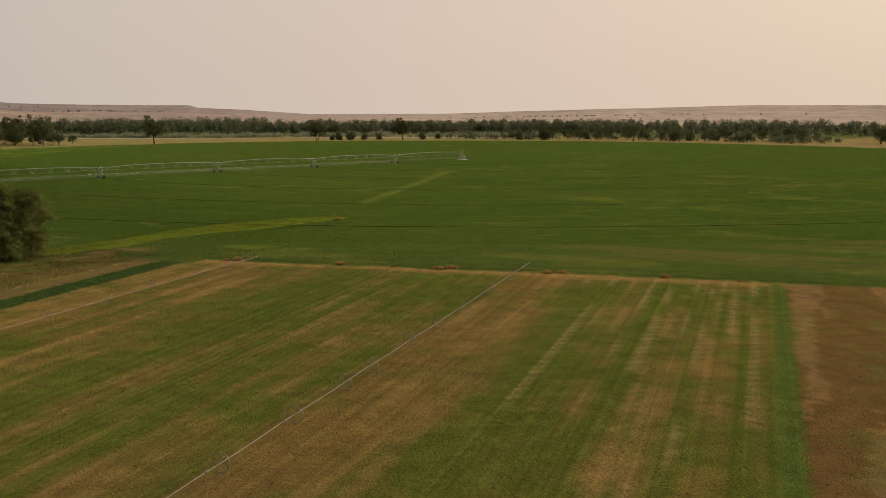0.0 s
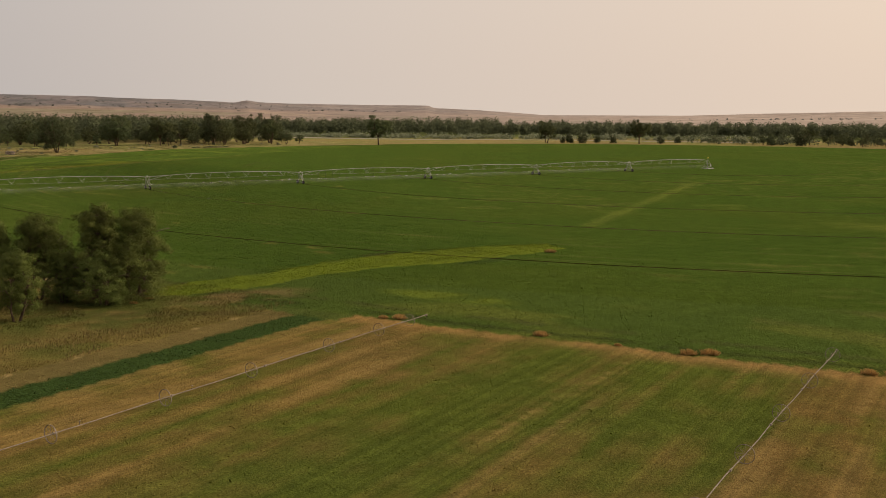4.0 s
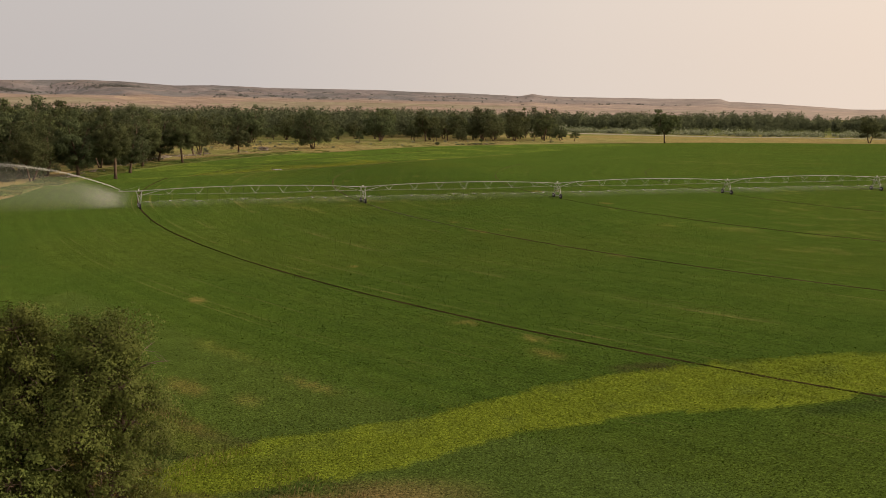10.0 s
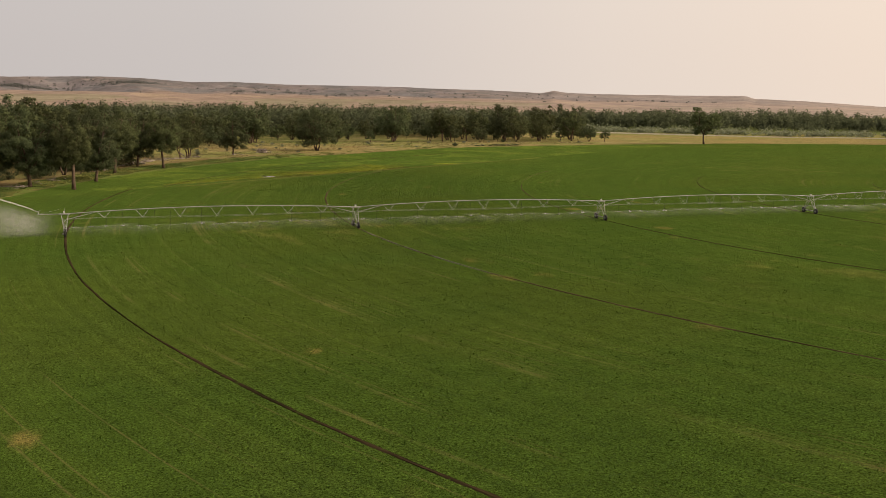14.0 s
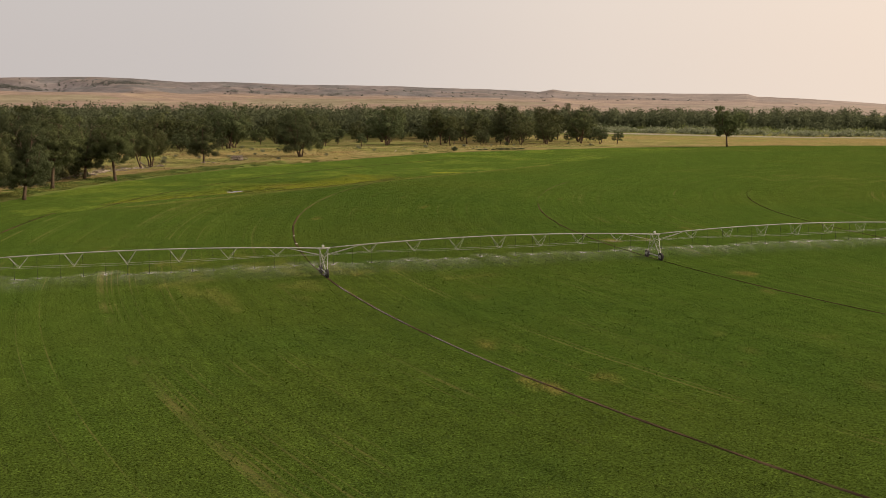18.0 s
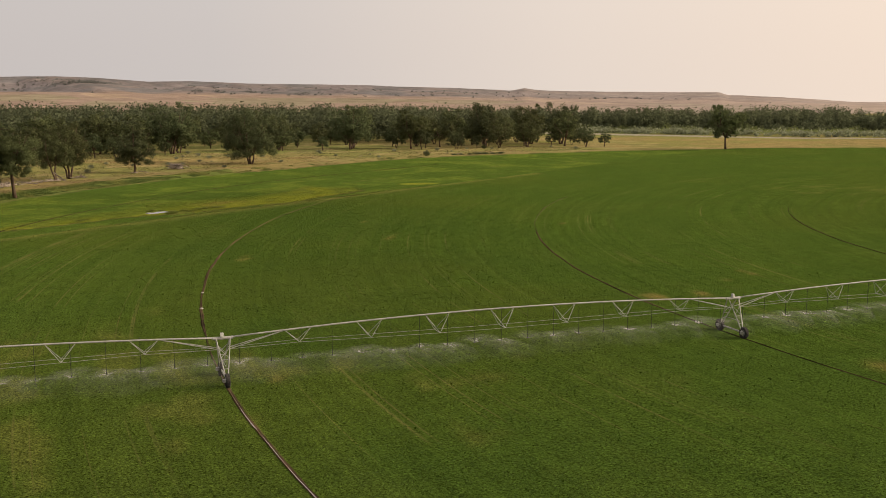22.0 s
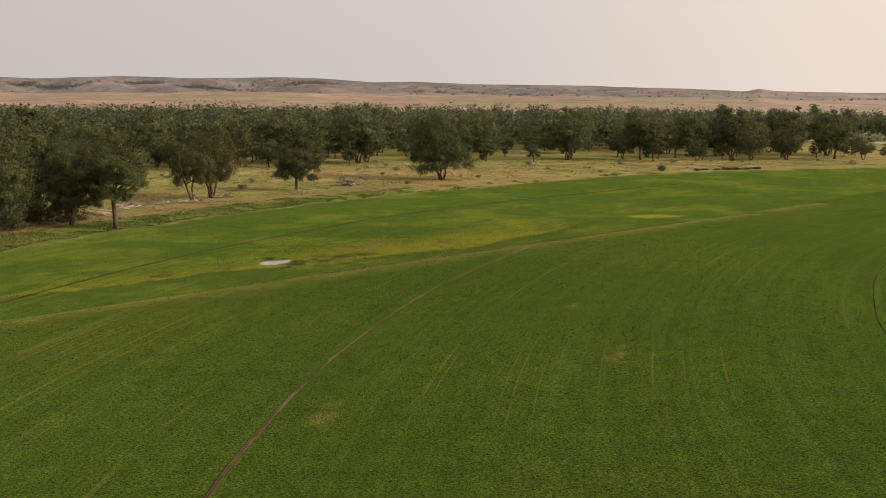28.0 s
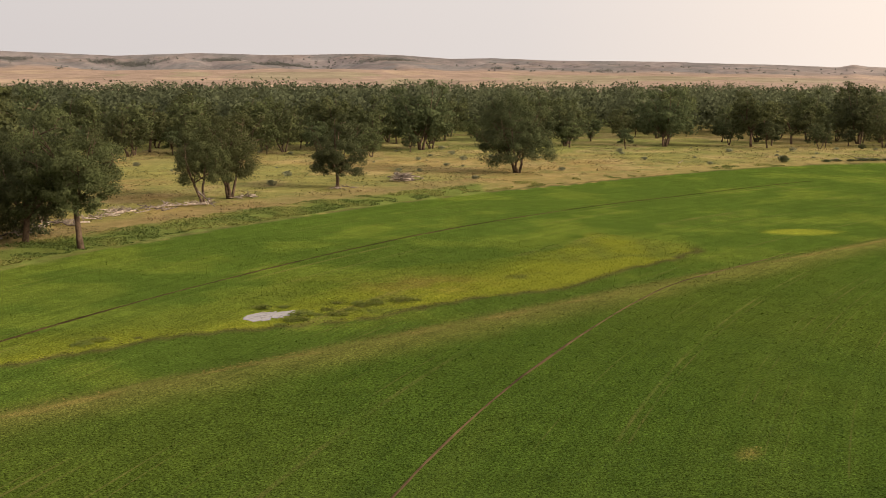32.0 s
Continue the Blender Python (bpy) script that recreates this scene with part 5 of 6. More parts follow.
rod("beacon_mast", (0, 0, z + PIPE_H), (0, 0, z + PIPE_H + 0.9), 0.03, M_STEEL, pt)
box_mesh("beacon", (0.4, 0.4, 0.4), (0, 0, z + PIPE_H + 1.05), M_AMBER, pt, "amber beacon on the pivot")
box_mesh("pad", (4.4, 4.4, 0.5), (0, 0, z - 0.05), M_CONCRETE, pt, "concrete pad")


def veil(name, verts, faces, alpha, label, category):
    """A thin sheet of drops; alpha: how much of it is water, point by point."""
    ob = mesh_of(name, verts, faces, MATS["water_veil"], smooth_faces=True)
    ob.data.attributes.new("amount", "FLOAT", "POINT").data.foreach_set("value", np.asarray(alpha, np.float32))
    ob.visible_shadow = False
    return tagged(ob, label, category, kind="stuff")


def sprays():
    g = np.random.default_rng(12)
    # every sprinkler throws an umbrella of drops that drifts a little towards the pivot and hangs down to the crop
    V, F, A, P, S = [], [], [], [], []
    ring_f, sectors = (0.03, 0.18, 0.42, 0.70, 1.0, 1.16, 1.22), 14
    for x, y, z, force in NOZZLES:
        wide, lift, floor_ = g.uniform(2.1, 3.0), g.uniform(0.10, 0.50), land_at(x, y) + 0.22
        strong = g.uniform(0.4, 1.1) * force
        streak = g.uniform(0.35, 1.5, sectors)
        base = len(V)
        for i, f in enumerate(ring_f):
            rho = wide * f
            for k in range(sectors):
                a = 2 * math.pi * (k + 0.3 * math.sin(7 * k)) / sectors
                zz = z + lift * rho - 0.15 * rho**2 + 0.05 * math.sin(5 * a + x)
                if i == 5:
                    zz = (zz + floor_) / 2
                if i == 6:
                    zz = floor_
                V.append((x + rho * math.cos(a) + 0.22 * rho, y + rho * math.sin(a), max(zz, floor_)))
                A.append(strong * streak[k] * (0.36, 0.25, 0.12, 0.055, 0.03, 0.018, 0.0)[i])
        for i in range(len(ring_f) - 1):
            for k in range(sectors):
                p, q = base + i * sectors + k, base + i * sectors + (k + 1) % sectors
                F.append((p, q, q + sectors, p + sectors))
        n = int(150 * force)
        a, rho = g.uniform(0, 2 * math.pi, n), g.random(n) ** 1.2 * wide
        zz = z + lift * rho - 0.15 * rho**2 - (g.random(n) ** 2.5) * 0.6
        keep = zz > floor_
        P.append(np.stack([x + rho * np.cos(a) + 0.22 * rho, y + rho * np.sin(a), zz], -1)[keep])
        S.append((0.015 + 0.022 * g.random(n))[keep])
    veil("sprinkler_veil", V, F, A, "fine white water spray fanning from the sprinklers", "water spray")
    ob = quads("sprinkler_spray", rhombs(g, np.concatenate(P), np.concatenate(S), 1.4, 0.55), MATS["water_drops"])
    ob.visible_shadow = False
    tagged(ob, "loose water drops under the irrigation pipe", "water drops", kind="stuff")
    # the end gun's jet: an arc that breaks up and rains down
    x0, z0 = -STOPS[6] - 5.6, ground_z[6] + PIPE_H + 0.95

    def arc(d):
        return z0 + 0.40 * d - 0.0069 * d**2

    n = 4200
    d = g.random(n) * 34
    P1 = np.stack([x0 + 0.3 - d, g.normal(size=n) * (0.03 + 0.008 * d), arc(d) + g.normal(size=n) * (0.025 + 0.009 * d)], -1)
    S1 = 0.06 + 0.06 * g.random(n)
    n = 4200
    d = 14 + 44 * g.random(n)
    wide = 0.02 * (d - 10)
    P2 = np.stack([x0 - d, g.normal(size=n) * wide * 1.4 + 0.03 * d, np.maximum(arc(d) - (g.random(n) ** 2.0) * 0.13 * (d - 12) + g.normal(size=n) * wide, 0.6)], -1)
    S2 = 0.04 + 0.06 * g.random(n)
    ob = quads("end_gun_jet", rhombs(g, np.concatenate([P1, P2]), np.concatenate([S1, S2]), 1.6, 0.5), MATS["water_jet"])
    ob.visible_shadow = False
    tagged(ob, "white arching water jet of the end gun", "water jet", kind="stuff")
    # rain that falls from the jet in loose curtains
    V, F, A = [], [], []
    nd, nh = 34, 12
    for side in (-4.5, -2.4, -0.8, 0.8, 2.6, 5.0):
        base = len(V)
        for i in range(nd):
            d = -5.0 + 62.0 * i / (nd - 1)
            top = arc(min(max(d, 0.0), 52.0)) - 0.15 * abs(side) + 0.4 * math.sin(0.6 * d + 2 * side)
            for k in range(nh):
                f = k / (nh - 1)
                x, y = x0 - d, side * (0.35 + 0.035 * abs(d)) + 0.5 * math.sin(0.35 * d + side) * f
                lo = land_at(x, y) + 0.15
                V.append((x, y, lo + max(0.3, top - lo) * f))
                near_gun = math.exp(-((d - 1.0) / 4.5) ** 2)
                fall = (0.052 * math.exp(-max(d, 0.0) / 34.0) + 0.055 * near_gun) * float(smooth(np.array(d), -5.0, 2.0)) * (1 - float(smooth(np.array(d), 46.0, 57.0)))
                A.append(fall * min(1.0, (1 - f) * 3.5) * min(1.0, 0.25 + 2.2 * f))
        F += [(base + i * nh + k, base + (i + 1) * nh + k, base + (i + 1) * nh + k + 1, base + i * nh + k + 1) for i in range(nd - 1) for k in range(nh - 1)]
    veil("end_gun_rain", V, F, A, "thin curtains of drifting water falling from the end gun", "water mist")


sprays()

# ruts that the towers' wheels have worn into the crop
for r in TRACKS:
    first = math.radians(116 if r > 300 else 134 if r > 250 else 138)         # worn in only on the wet side of the circle
    n = int(math.radians(300 - math.degrees(first)) * r / 0.6)
    A = np.linspace(first, math.radians(300), n)
    wob = 0.3 * (fnoise(A * r, A * 0, 14, 81, 2) - 0.5)
    inner = 0.72 if r > 300 else 0.60 if r > 260 else (0.48 if r > 200 else 0.28)
    rows_ = []
    for k, (f, up) in enumerate(((-1.0, -0.03), (-0.5, 0.07), (0.0, 0.045), (0.5, 0.07), (1.0, -0.03))):
        half = (0.10 + 0.36 * fnoise(A * r, A * 0 + 9.0 * k, 3.0, 82 + k, 3)) * inner * (0.4 + 0.8 * smooth(fnoise(A * r, A * 0, 26, 89, 2), 0.3, 0.55)) * smooth(A, first, first + 0.09) * (1 + 0.08 * (1 - smooth(A, 2.95, 3.15)))
        q = r + wob + f * half
        X, Y = q * np.cos(A), q * np.sin(A)
        rows_.append(np.stack([X, Y, land(X, Y) + up + 0.03 * (vnoise(A * r, A * 0 + k, 0.7, 88) - 0.5)], -1))
    V = np.stack(rows_, 1).reshape(-1, 3)
    F = [(i * 5 + j, i * 5 + j + 1, i * 5 + j + 6, i * 5 + j + 5) for i in range(n - 1) for j in range(4)]
    ob = mesh_of("wheel_rut", V, F, M_WET_SOIL if r > 300 else M_SOIL)
    tagged(ob, "bare brown wheel rut curving through the crop", "wheel track", kind="structure")


# water standing along the fresh rut
r, A = TRACKS[4], np.radians(np.linspace(178, 197, 240))
keep = smooth(fnoise(A * r, A * 0, 9, 86, 3), 0.36, 0.5) * smooth(A, A[0], A[30]) * (1 - smooth(A, A[-120], A[-1]))
edge = r + 0.3 * (fnoise(A * r, A * 0, 14, 81, 2) - 0.5)
V = []
for a_, e_, k_, j_ in zip(A, edge, keep, fnoise(A * r, A * 0 + 5, 1.5, 87, 2)):
    for q in (e_ + 0.04, e_ + 0.04 + k_ * (0.03 + 0.09 * float(j_))):
        x, y = q * math.cos(a_), q * math.sin(a_)
        V.append((x, y, land_at(x, y) + 0.078))
F = [(2 * i, 2 * i + 1, 2 * i + 3, 2 * i + 2) for i in range(len(A) - 1)]
tagged(mesh_of("rut_water", V, F, M_POND), "thin pale water standing along the wheel rut", "water", kind="structure")


# ---- side-roll wheel lines on the mown field ----
v_, f_ = lathe([(0.71, -0.03), (0.74, -0.045), (0.75, 0.0), (0.74, 0.045), (0.71, 0.03), (0.725, 0.0)], "x", 26)
WHEEL = bpy.data.meshes.new("wheel")
WHEEL.from_pydata(v_, [], f_)
WHEEL.materials.append(M_PIPE)
v_, f_ = tube([Vector((0, 0, 0.06)), Vector((0, 0, 0.72))], [0.016, 0.012], 4)
SPOKE = bpy.data.meshes.new("spoke")
SPOKE.from_pydata([tuple(v) for v in v_], [], f_)
SPOKE.materials.append(M_PIPE)


def wheel_line(end, along, wheels):
    """end: far end of the pipe; along: length in metres back over the mown field."""
    root = new("wheel_line")
    root.matrix_basis = Matrix.Translation((end[0], end[1], land_at(*end))) @ Matrix.Rotation(math.atan2(-0.4, -0.917), 4, "Z")

    def z_at(s):
        return land_at(end[0] - 0.917 * s, end[1] - 0.4 * s) - land_at(*end) + 0.75

    path = [Vector((s, 0.05 * math.sin(s * 0.4), z_at(s) - 0.03 * math.sin(s * 0.52) ** 2)) for s in np.linspace(0, along, int(along / 3))]
    V, F = tube(path, [0.042] * len(path), 8)
    mesh_of("pipe", V, F, M_PIPE, root, smooth_faces=True)
    for s in wheels:
        w = shared("wheel", WHEEL, (s, 0, z_at(s)), root, Matrix.Rotation(rng.uniform(-0.05, 0.05), 4, "Z"))
        for i in range(8):
            shared("spoke", SPOKE, (0, 0, 0), w, Matrix.Rotation(2 * math.pi * i / 8, 4, "X"))
    for s in np.arange(3.0, along, 12.2):
        V, F = joined([([(s, 0, z_at(s)), (s, 0.02, z_at(s) + 0.3)], [0.03, 0.025], 5), ([(s - 0.12, 0.02, z_at(s) + 0.3), (s + 0.12, 0.02, z_at(s) + 0.34)], [0.035, 0.02], 5)])
        mesh_of("sprinkler", V, F, M_PIPE, root)
        V, F = tube([Vector((s + 2.2, 0, z_at(s))), Vector((s + 2.5, 0, z_at(s)))], [0.10, 0.10], 8)
        mesh_of("coupling", V, F, M_PIPE, root)
    V, F = joined([([(-0.25, 0, 0.75), (0.05, 0, 0.75)], [0.1, 0.1], 8), ([(-0.1, 0, 0.75), (-0.1, 0.1, 0.35)], [0.03, 0.03], 5)])
    mesh_of("end_plug", V, F, M_PIPE, root)
    tagged(root, "galvanised side-roll irrigation pipe on spoked wheels across mown field", "irrigation pipe", group="wheel lines")


wheel_line((-310.1, -212.8), 110, [3.8, 10.2, 19.6, 31.8, 42.8, 54.5, 66.5, 78.5, 90.5, 102])
wheel_line((-284.9, -252.2), 150, [2.0, 14.0, 26.0, 38.0, 50.0, 60.3, 72.0, 78.5, 89.0, 101, 113, 125, 137])

# ---- pond, stones, driftwood, brush ----
bm = bmesh.new()
ring = []
for i in range(64):
    t = 2 * math.pi * i / 64
    rad = 2.7 + 0.5 * math.cos(2 * t - 0.6) + 0.55 * math.sin(3 * t + 0.4) * (1 + math.cos(t)) * 0.7 + (0.22 * math.sin(9 * t) + 0.18 * math.sin(17 * t + 1) + 0.12 * math.sin(29 * t)) * (1.2 + math.cos(t))
    ring.append(bm.verts.new((-261.6 + 0.80 * rad * math.cos(t) + 0.25 * rad * math.sin(t), 156.2 + 0.95 * rad * math.sin(t), 0)))
bm.faces.new(ring)
level = max(land_at(v.co.x, v.co.y) for v in ring) + 0.03
for v in ring:
    v.co.z = level
me = bpy.data.meshes.new("pond")
bm.to_mesh(me)
bm.free()
me.materials.append(M_POND)
tagged(new("pond", me), "small shallow pond reflecting the hazy sky among weeds", "water", kind="structure")


def stone(size, seed):
    bm = bmesh.new()
    bmesh.ops.create_icosphere(bm, subdivisions=2, radius=1.0)
    for v in bm.verts:
        v.co *= 1 + 0.35 * (noise.noise(v.co * 1.3 + Vector((seed, 0, 0))))
    bmesh.ops.scale(bm, vec=(size, size * 0.8, size * 0.35), verts=bm.verts)
    me = bpy.data.meshes.new("stone")
    bm.to_mesh(me)
    bm.free()
    me.materials.append(M_STONE)
    return tagged(new("stone", me), "flat pale stone lying in the wheel rut", "stone", group="stones in the rut")


for k, (x, y, size) in enumerate([(-265.3, 42.0, 0.20), (-266.7, 32.0, 0.22)]):
    stone(size, k).matrix_basis = Matrix.Translation((x, y, land_at(x, y) + 0.12))


def drift(seed, length, thick, stubs):
    """A weathered fallen trunk with broken branches, lying along x."""
    q = random.Random(seed)
    path = [Vector((length * (i / 6 - 0.5), q.uniform(-0.05, 0.05) * length * 0.6, thick * 0.8 + q.uniform(0, 0.06) * length)) for i in range(7)]
    pieces = [(path, [thick * (1.25 if i == 0 else 1 - 0.11 * i) for i in range(7)], 7)]
    for _ in range(stubs):
        i = q.randrange(1, 6)
        out = Vector((q.uniform(-0.3, 0.8), q.uniform(-1, 1), q.uniform(0.1, 1.0))).normalized() * length * q.uniform(0.12, 0.32)
        pieces.append(([path[i], path[i] + out * 0.5 + Vector((0, 0, 0.1)), path[i] + out], [thick * 0.45, thick * 0.3, thick * 0.08], 5))
    V, F = joined(pieces)
    return mesh_of("driftwood_log", V, F, M_WOOD, smooth_faces=True)


LOGS = [tagged(drift(k, ln, th, st), "bleached grey driftwood log with broken branches on the bank", "log", group="driftwood along the bank") for k, (ln, th, st) in enumerate([(6.5, 0.24, 5), (4.6, 0.17, 7), (3.4, 0.13, 6), (8, 0.30, 6)])]
PILES = [(-306.8, 210.5, 10, 2.4), (-302.8, 220.5, 9, 2.8), (-300, 228, 8, 2.4), (-298.2, 236, 12, 2.8), (-294.5, 239, 7, 2.4), (-291, 241.5, 9, 2.6), (-285, 247.5, 7, 2.0), (-277, 258.2, 8, 2.4), (-257, 274, 5, 2.4), (-243, 291, 34, 3.0), (-318, 176, 8, 4), (-330, 142, 8, 5), (-338, 118, 6, 4), (-312, 200, 9, 3)]
k = 0
for px, py, count, wide in PILES:
    for i in range(count):
        heap = count > 20
        along, across = rng.gauss(0, wide * (0.75 if heap else 1.1)), rng.gauss(0, 0.9 if heap else 0.7)
        bend = math.atan2(py, px) + 1.57
        x, y = px + along * math.cos(bend) - across * math.sin(bend), py + along * math.sin(bend) + across * math.cos(bend)
        lift = max(0.0, 2.0 - 0.3 * abs(along) - 0.5 * abs(across)) * i / count if heap else 0.12 * (i % 4)
        m4 = Matrix.LocRotScale((x, y, land_at(x, y) + lift), Euler((rng.uniform(-0.2, 0.2), rng.uniform(-0.22, 0.06), bend + rng.gauss(0, 1.2 if heap else 0.6))), Vector((1, 1, 1)) * rng.uniform(0.5, 1.0))
        if k < 4:
            LOGS[k].matrix_basis = m4
        else:
            copy_thing(LOGS[k % 4], m4)
        k += 1
for x, y, turn, size in ((-160.6, 337.5, 0.9, 0.9), (-100.4, 346.8, 0.2, 1.0), (-327.5, 392, 0.3, 1.0), (-289.1, 239.6, 0.8, 1.1), (-293.5, 236.2, 0.6, 0.9)):
    copy_thing(LOGS[0], Matrix.LocRotScale((x, y, land_at(x, y)), Euler((0, -0.08, turn)), Vector((size,) * 3)))


copy_thing(LOGS[1], Matrix.LocRotScale((-283.0, 244.8, land_at(-283.0, 244.8) + 1.0), Euler((0.2, 0.62, -0.5)), Vector((1.25,) * 3)))


def brush(name, seed, height, wide, leaves, size, material, label, category="bush"):
    """A low shrub: a few stems and a loose mound of leaves."""
    root = new(name)
    q, g = random.Random(seed), np.random.default_rng(seed)
    stems = []
    for _ in range(7):
        a, w = q.uniform(0, 6.28), q.uniform(0.3, 0.9) * wide * 0.5
        stems.append(([(0, 0, -0.05), (math.cos(a) * w * 0.5, math.sin(a) * w * 0.5, height * 0.55), (math.cos(a) * w, math.sin(a) * w, height * q.uniform(0.7, 0.95))], [0.035, 0.025, 0.008], 4))
    V, F = joined(stems)
    mesh_of("stems", V, F, M_BARK, root)
    off = g.normal(size=(leaves, 3))
    off = off / np.linalg.norm(off, axis=1, keepdims=True) * g.random((leaves, 1)) ** 0.4
    bump = 0.7 + 0.6 * vnoise(off[:, 0] * 2 + seed, off[:, 1] * 2 + off[:, 2], 0.8, seed)[:, None]
    at = off * bump * np.array([wide * 0.5, wide * 0.5, height * 0.5]) + np.array([0, 0, height * 0.52])
    at[:, 2] = np.maximum(at[:, 2], 0.05)
    crown = quads("foliage", rhombs(g, at, size * g.uniform(0.6, 1.3, leaves), 1.5, 0.55), material)
    crown.parent = root
    return tagged(root, label, category)


SHRUBS = [brush("sagebrush", 31, 1.1, 2.0, 420, 0.13, M_SAGE, "grey-green sagebrush in dry meadow grass"), brush("sagebrush", 32, 1.5, 2.6, 520, 0.15, M_SAGE, "grey-green sagebrush in dry meadow grass"), brush("meadow_shrub", 33, 2.2, 3.4, 700, 0.2, M_LEAF_DARK, "dark green shrub in dry meadow grass")]
for t in SHRUBS:
    tagged(t, group="brush on the meadow")
PLACES = [(-272.5, 304.3), (-225.5, 295.2), (-230.2, 331.2), (-130.1, 336.2), (-77.5, 396), (-244.2, 315.1), (-274.4, 282.1), (-266.5, 324.1), (-214.2, 359.8), (-131.5, 379.7), (-170.7, 369.2), (-237.5, 350.4), (-225.8, 371.4), (-168.9, 347.6), (-89.1, 391), (-223.9, 349.8), (-161.2, 463.8), (-179.4, 423.1)]
PLACES += [(rng.uniform(-318, -20), rng.uniform(262, 400)) for _ in range(60)]
k = 0
for i, (x, y) in enumerate(PLACES):
    if i > 17 and (math.hypot(x, y) < 360 or rng.random() < 0.25):
        continue
    kind = 2 if i in (3, 4, 16, 17) else (0 if i % 3 else 1)
    m4 = placed(x, y, rng.uniform(0, 6.28), rng.uniform(0.4, 1.05) if i > 17 else 0.95)
    if kind in [s_ for s_ in (0, 1, 2) if SHRUBS[s_].location.length > 1]:
        copy_thing(SHRUBS[kind], m4)
    else:
        SHRUBS[kind].matrix_basis = m4

REEDS = [brush("pond_weed", 51 + k, 0.75, 1.5, 420, 0.10, M_REED, "low mat of rank green weeds round the pond", "weeds") for k in range(2)]
for t in REEDS:
    tagged(t, group="weeds round the pond")
for k in range(26):
    a_ = rng.uniform(-1.2, 2.4)
    if k < 8:
        x, y = -261.6 + (3.0 + rng.uniform(0, 1.6)) * math.cos(a_), 156.2 + (3.3 + rng.uniform(0, 1.8)) * math.sin(a_)
    elif k < 22:
        s_ = rng.gauss(0, 6.0)
        x, y = -250.5 + 0.86 * s_ + rng.gauss(0, 1.2), 161.5 + 0.51 * s_ + rng.gauss(0, 1.6)
    else:
        x, y = -278 + rng.gauss(0, 3.0), 148.5 + rng.gauss(0, 1.4)
    m4 = placed(x, y, rng.uniform(0, 6.28), rng.uniform(0.8, 1.7), tall=rng.uniform(0.28, 0.45))
    if k < 2:
        REEDS[k].matrix_basis = m4
    else:
        copy_thing(REEDS[k % 2], m4)

MOUND = [(-116, 338.5), (-112, 340.5), (-107.5, 341), (-103, 342.5), (-99, 343.5), (-94.5, 344.5), (-90, 346)]
for k, (x, y) in enumerate(MOUND):
    copy_thing(SHRUBS[2], Matrix.LocRotScale((x, y, land_at(x, y)), Euler((0, 0, rng.uniform(0, 6.28))), Vector((1.3, 1.3, 0.45)) * rng.uniform(0.7, 1.0)))
    if k % 2:
        copy_thing(LOGS[k % 4], Matrix.LocRotScale((x, y + 1.5, land_at(x, y) + 0.5), Euler((0.1, -0.1, rng.uniform(0, 6.28))), Vector((1, 1, 1)) * 0.6))

# ---- loose growth on the ground ----


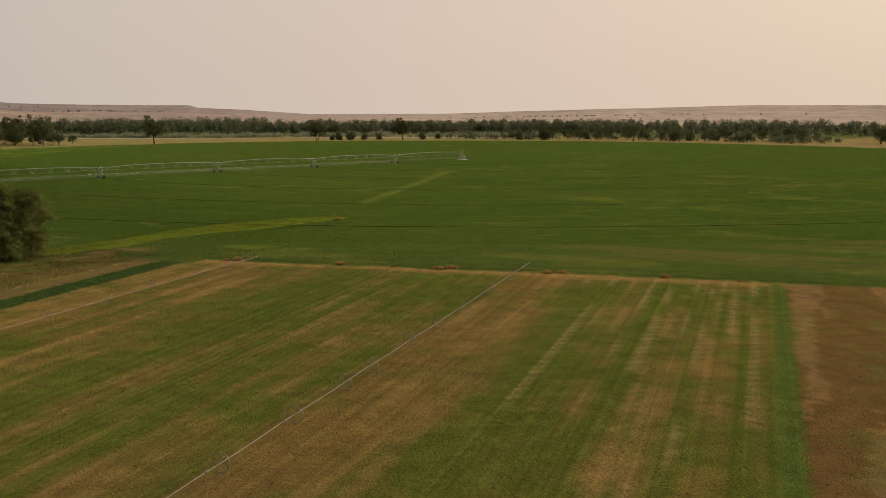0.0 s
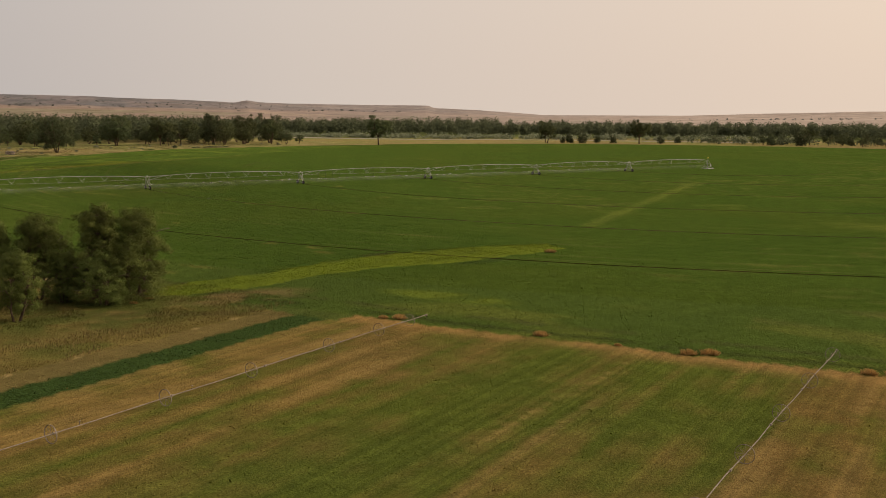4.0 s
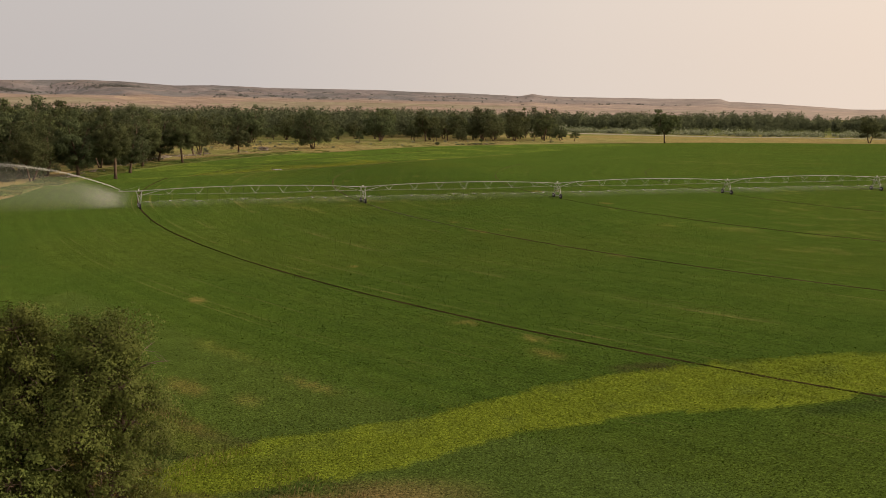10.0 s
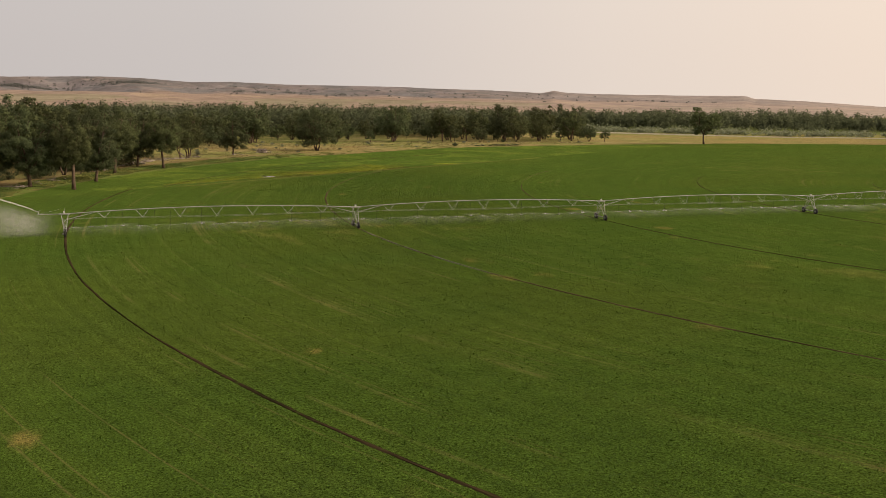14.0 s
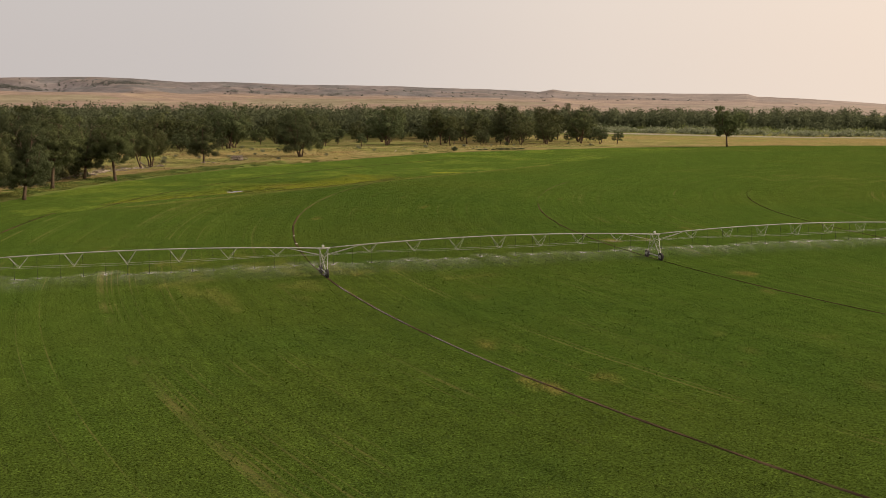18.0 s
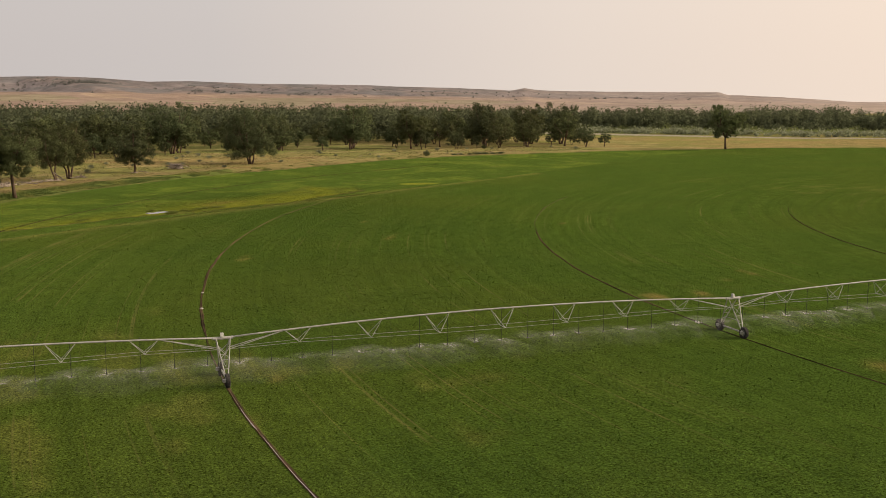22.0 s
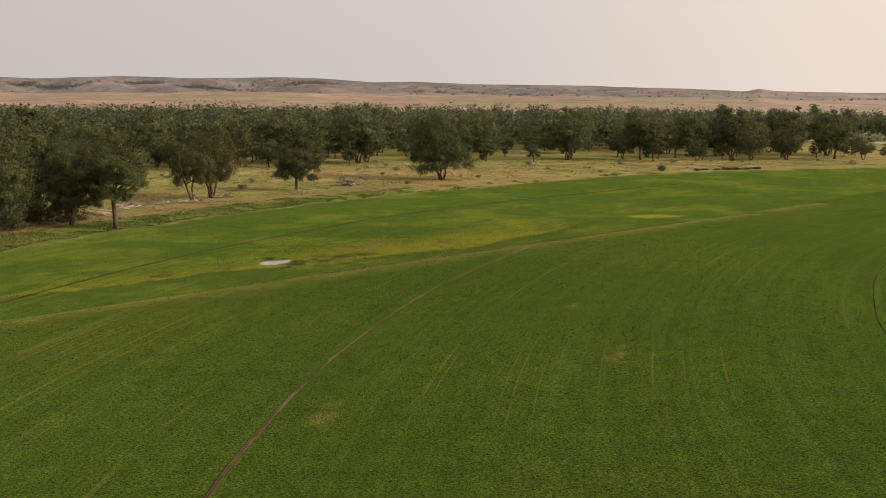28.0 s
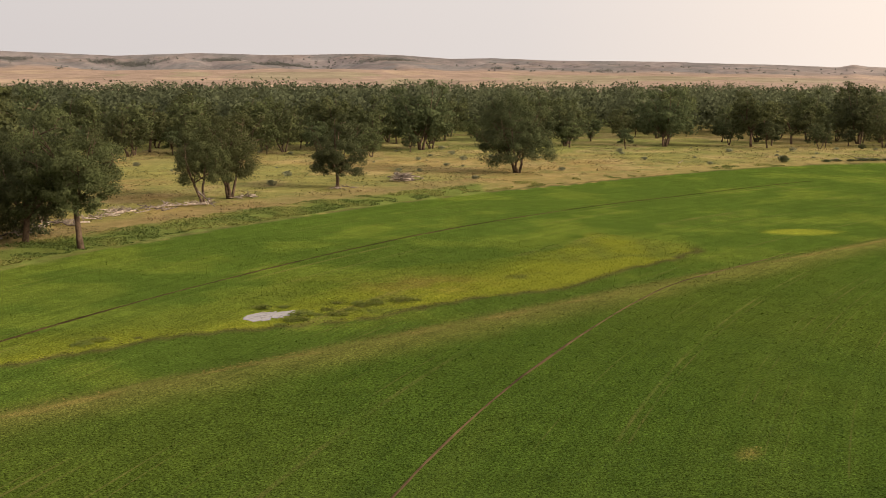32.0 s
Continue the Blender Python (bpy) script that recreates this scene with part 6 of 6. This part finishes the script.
def growth():
    g = np.random.default_rng(23)
    # crop leaves, stubble and grass along the valley of the flight: a bent strip of the plan
    spine = np.array([(-392, -325), (-345, -262), (-312, -190), (-285, -110), (-258, -20), (-240, 80), (-232, 205)], float)
    seg = np.hypot(*np.diff(spine, axis=0).T)
    n = 290000
    s_ = g.random(n) * seg.sum()
    i = np.minimum(np.searchsorted(np.cumsum(seg), s_), len(seg) - 1)
    t = (s_ - np.r_[0, np.cumsum(seg)[:-1]][i]) / seg[i]
    mid = spine[i] + (spine[i + 1] - spine[i]) * t[:, None]
    way = ((spine[i + 1] - spine[i]) / seg[i][:, None])
    side = np.clip(g.normal(size=n) * 0.42, -1.3, 1.3) * 62
    x, y = mid[:, 0] - way[:, 1] * side, mid[:, 1] + way[:, 0] * side
    x, y = x + g.normal(size=n) * 3, y + g.normal(size=n) * 3
    r = np.hypot(x, y)
    keep = np.ones(n, bool)
    for tr_ in TRACKS:
        keep &= np.abs(r - tr_) > 0.55
    keep &= np.hypot((x + 261.6), (y - 156.4) / 1.3) > 4.2
    x, y, r = x[keep], y[keep], r[keep]
    u, v = strip_uv(x, y)
    crop = (r < reach(x, y)) | ((u > field_end(v)) & (y < 0)) | ((v > -60.2) & (v < -55.6) & (u < -373))
    mown = (v > -158) & (v < -60.3) & (u < field_end(v))
    size = np.where(crop, 0.095, np.where(mown, 0.065, 0.07)) * g.uniform(0.6, 1.4, len(x))
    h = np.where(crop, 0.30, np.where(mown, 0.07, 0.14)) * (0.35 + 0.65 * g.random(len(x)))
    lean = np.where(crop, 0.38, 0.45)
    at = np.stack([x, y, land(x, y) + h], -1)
    # tint carries the shade inside the stand: lower leaves are darker
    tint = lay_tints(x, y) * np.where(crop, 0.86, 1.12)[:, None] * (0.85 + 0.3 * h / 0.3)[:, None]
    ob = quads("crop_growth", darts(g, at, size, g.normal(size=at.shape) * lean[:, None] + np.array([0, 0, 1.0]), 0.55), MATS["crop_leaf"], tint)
    tagged(ob, "leafy green crop, stubble and dry grass covering the fields", "crop", kind="stuff")
    # rank weeds on the bank outside the circle
    n = 95000
    A = g.uniform(math.radians(112), math.radians(174), n)
    rr = 353.2 + 11 * g.random(n) ** 1.3 + 3.5 * (fnoise(np.degrees(A) * 6.2, A * 0, 9, 90, 3) - 0.5)
    x, y = rr * np.cos(A), rr * np.sin(A)
    clump = fnoise(x, y, 4, 91, 3)
    k = (clump > 0.36 + 0.3 * smooth(-np.degrees(A), -140, -120)) & (rr < 366 - 6 * smooth(-np.degrees(A), -140, -125))
    x, y, clump, rr = x[k], y[k], clump[k], rr[k]
    h = 0.12 + 1.2 * np.clip(clump - 0.45, 0, 0.3) * smooth(rr, 354, 357)
    at = np.stack([x, y, land(x, y) + h * g.random(len(x))], -1)
    mixk = smooth(fnoise(x, y, 7, 93, 3), 0.4, 0.62)[:, None]
    tint = (np.array([0.082, 0.112, 0.030]) * (1 - mixk) + np.array([0.165, 0.170, 0.050]) * mixk) * g.uniform(0.7, 1.4, (len(x), 1)) * 1.1
    ob = quads("bank_weeds", darts(g, at, 0.15 * g.uniform(0.6, 1.4, len(x)), g.normal(size=at.shape) * 0.7 + np.array([0, 0, 1.0]), 0.5), MATS["crop_leaf"], tint)
    tagged(ob, "rank green weeds on the bank below the trees", "weeds", kind="stuff")
    # tussocks and dry grass over the meadow
    x, y = g.uniform(-335, -30, 110000), g.uniform(190, 420, 110000)
    k = (np.hypot(x, y) > 362) & (fnoise(x, y, 6, 102, 3) > 0.46)
    x, y = x[k], y[k]
    at = np.stack([x, y, land(x, y) + 0.22 * g.random(len(x))], -1)
    tint = lay_tints(x, y) * g.choice([0.68, 0.88, 1.1, 1.28], (len(x), 1)) * np.array([1.0, 1.02, 1.05])
    ob = quads("meadow_grass", darts(g, at, 0.21 * g.uniform(0.5, 1.4, len(x)), g.normal(size=at.shape) * 0.5 + np.array([0, 0, 1.0]), 0.6), MATS["crop_leaf"], tint)
    tagged(ob, "dry tussock grass over the meadow under the cottonwoods", "grass", kind="stuff")
    # tall growth in the wet hollow and the weedy strip
    X, Y = g.uniform(-300, -195, 60000), g.uniform(125, 218, 60000)
    k = inside(X, Y, HOLLOW) & (np.hypot(X + 261.6, (Y - 156.4) / 1.3) > 4.0)
    X2, Y2 = g.uniform(-335, -248, 36000), g.uniform(-182, -160, 36000)
    k2 = inside(X2, Y2, WEED_STRIP)
    x, y = np.r_[X[k], X2[k2]], np.r_[Y[k], Y2[k2]]
    clump = fnoise(x, y, 5, 95, 3)
    at = np.stack([x, y, land(x, y) + 0.15 + 0.9 * smooth(clump, 0.45, 0.75) * g.random(len(x))], -1)
    tint = lay_tints(x, y) * (0.90 - 0.35 * smooth(clump, 0.5, 0.7))[:, None] * g.uniform(0.88, 1.12, (len(x), 1))
    ob = quads("wet_weeds", rhombs(g, at, 0.095 * g.uniform(0.6, 1.4, len(x)), 0.6, 0.45), MATS["crop_leaf"], tint)
    tagged(ob, "lime green weeds in the wet ground", "weeds", kind="stuff")
    # long dry grass round the near trees
    x, y = g.uniform(-385, -318, 76000), g.uniform(-225, -150, 76000)
    u, v = strip_uv(x, y)
    k = (v > -51) & (u < -366)
    x, y = x[k], y[k]
    stand = smooth(fnoise(x, y, 5, 97, 3), 0.38, 0.66)              # taller, paler tussocks
    hh = (0.07 + 0.24 * stand) * g.uniform(0.6, 1.2, len(x))
    at = np.stack([x, y, land(x, y) + hh * 0.45], -1)
    bend = np.stack([0.32 * fnoise(x, y, 9, 98, 2) + 0.05, 0.3 * (fnoise(x, y, 9, 99, 2) - 0.5)], -1) + g.normal(size=(len(x), 2)) * 0.16
    up = np.concatenate([bend, np.ones((len(x), 1))], 1) * hh[:, None] * 0.55
    a = g.uniform(0, 6.28, len(x))
    w = np.stack([np.cos(a), np.sin(a), 0 * a], -1) * 0.05
    stand = stand * (1 - smooth(-np.hypot((x + 342) / 1.7, y + 187), -14, -7))
    straw = stand[:, None] * 0.55 * (g.random((len(x), 1)) < 0.7)
    tint = lay_tints(x, y) * 1.12 * (1 - straw) + np.array([0.285, 0.212, 0.092]) * straw
    ob = quads("dry_grass", np.stack([at - up, at + w, at + up, at - w], 1), MATS["crop_leaf"], tint * g.uniform(0.8, 1.15, (len(x), 1)))
    tagged(ob, "long dry tan grass round the trees", "grass", kind="stuff")


growth()


# dry weed clumps along the mown field's edge
def weed_clump(seed):
    g = np.random.default_rng(seed)
    n = 520
    base = np.stack([np.clip(g.normal(size=n), -1.7, 1.7) * 0.38, np.clip(g.normal(size=n), -1.7, 1.7) * 0.62, np.zeros(n)], -1)
    tip = base * 1.15 + np.stack([g.normal(size=n) * 0.2, g.normal(size=n) * 0.2, g.uniform(0.25, 1.0, n) * np.exp(-0.3 * (base[:, 0] ** 2 + base[:, 1] ** 2))], -1)
    mid = (base + tip) / 2
    b = g.uniform(0, 6.28, n)
    w = np.stack([np.cos(b), np.sin(b), 0 * b], -1) * 0.05
    tint = np.array([0.46, 0.285, 0.105]) * g.uniform(0.6, 1.4, (n, 1))
    ob = quads("dry_weed_clump", np.stack([base, mid + w, tip, mid - w], 1), MATS["crop_leaf"], tint)
    return tagged(ob, "clump of dry orange weeds at the mown field's edge", "weeds", group="dry weeds along the edge")


W = [weed_clump(k) for k in range(3)]
for k, (x, y, size) in enumerate([(-304.0, -227.0, 0.66), (-295.1, -244.0, 0.72), (-297.0, -242.7, 0.66), (-288.3, -258.1, 0.90), (-286.5, -259.6, 0.74), (-279.0, -274.1, 0.90), (-312.2, -210.1, 1.0), (-313.6, -208.6, 0.60), (-300.3, -235.6, 0.45), (-274.8, -284.4, 0.45), (-334.5, -178.8, 0.68), (-333.2, -181.2, 0.62), (-336.0, -183.0, 0.56), (-256.5, -175.7, 0.95)]):
    m4 = placed(x, y, math.radians(-64 + 90) + rng.uniform(-0.2, 0.2), size * 1.05)
    if k < 3:
        W[k].matrix_basis = m4
    else:
        copy_thing(W[k % 3], m4)
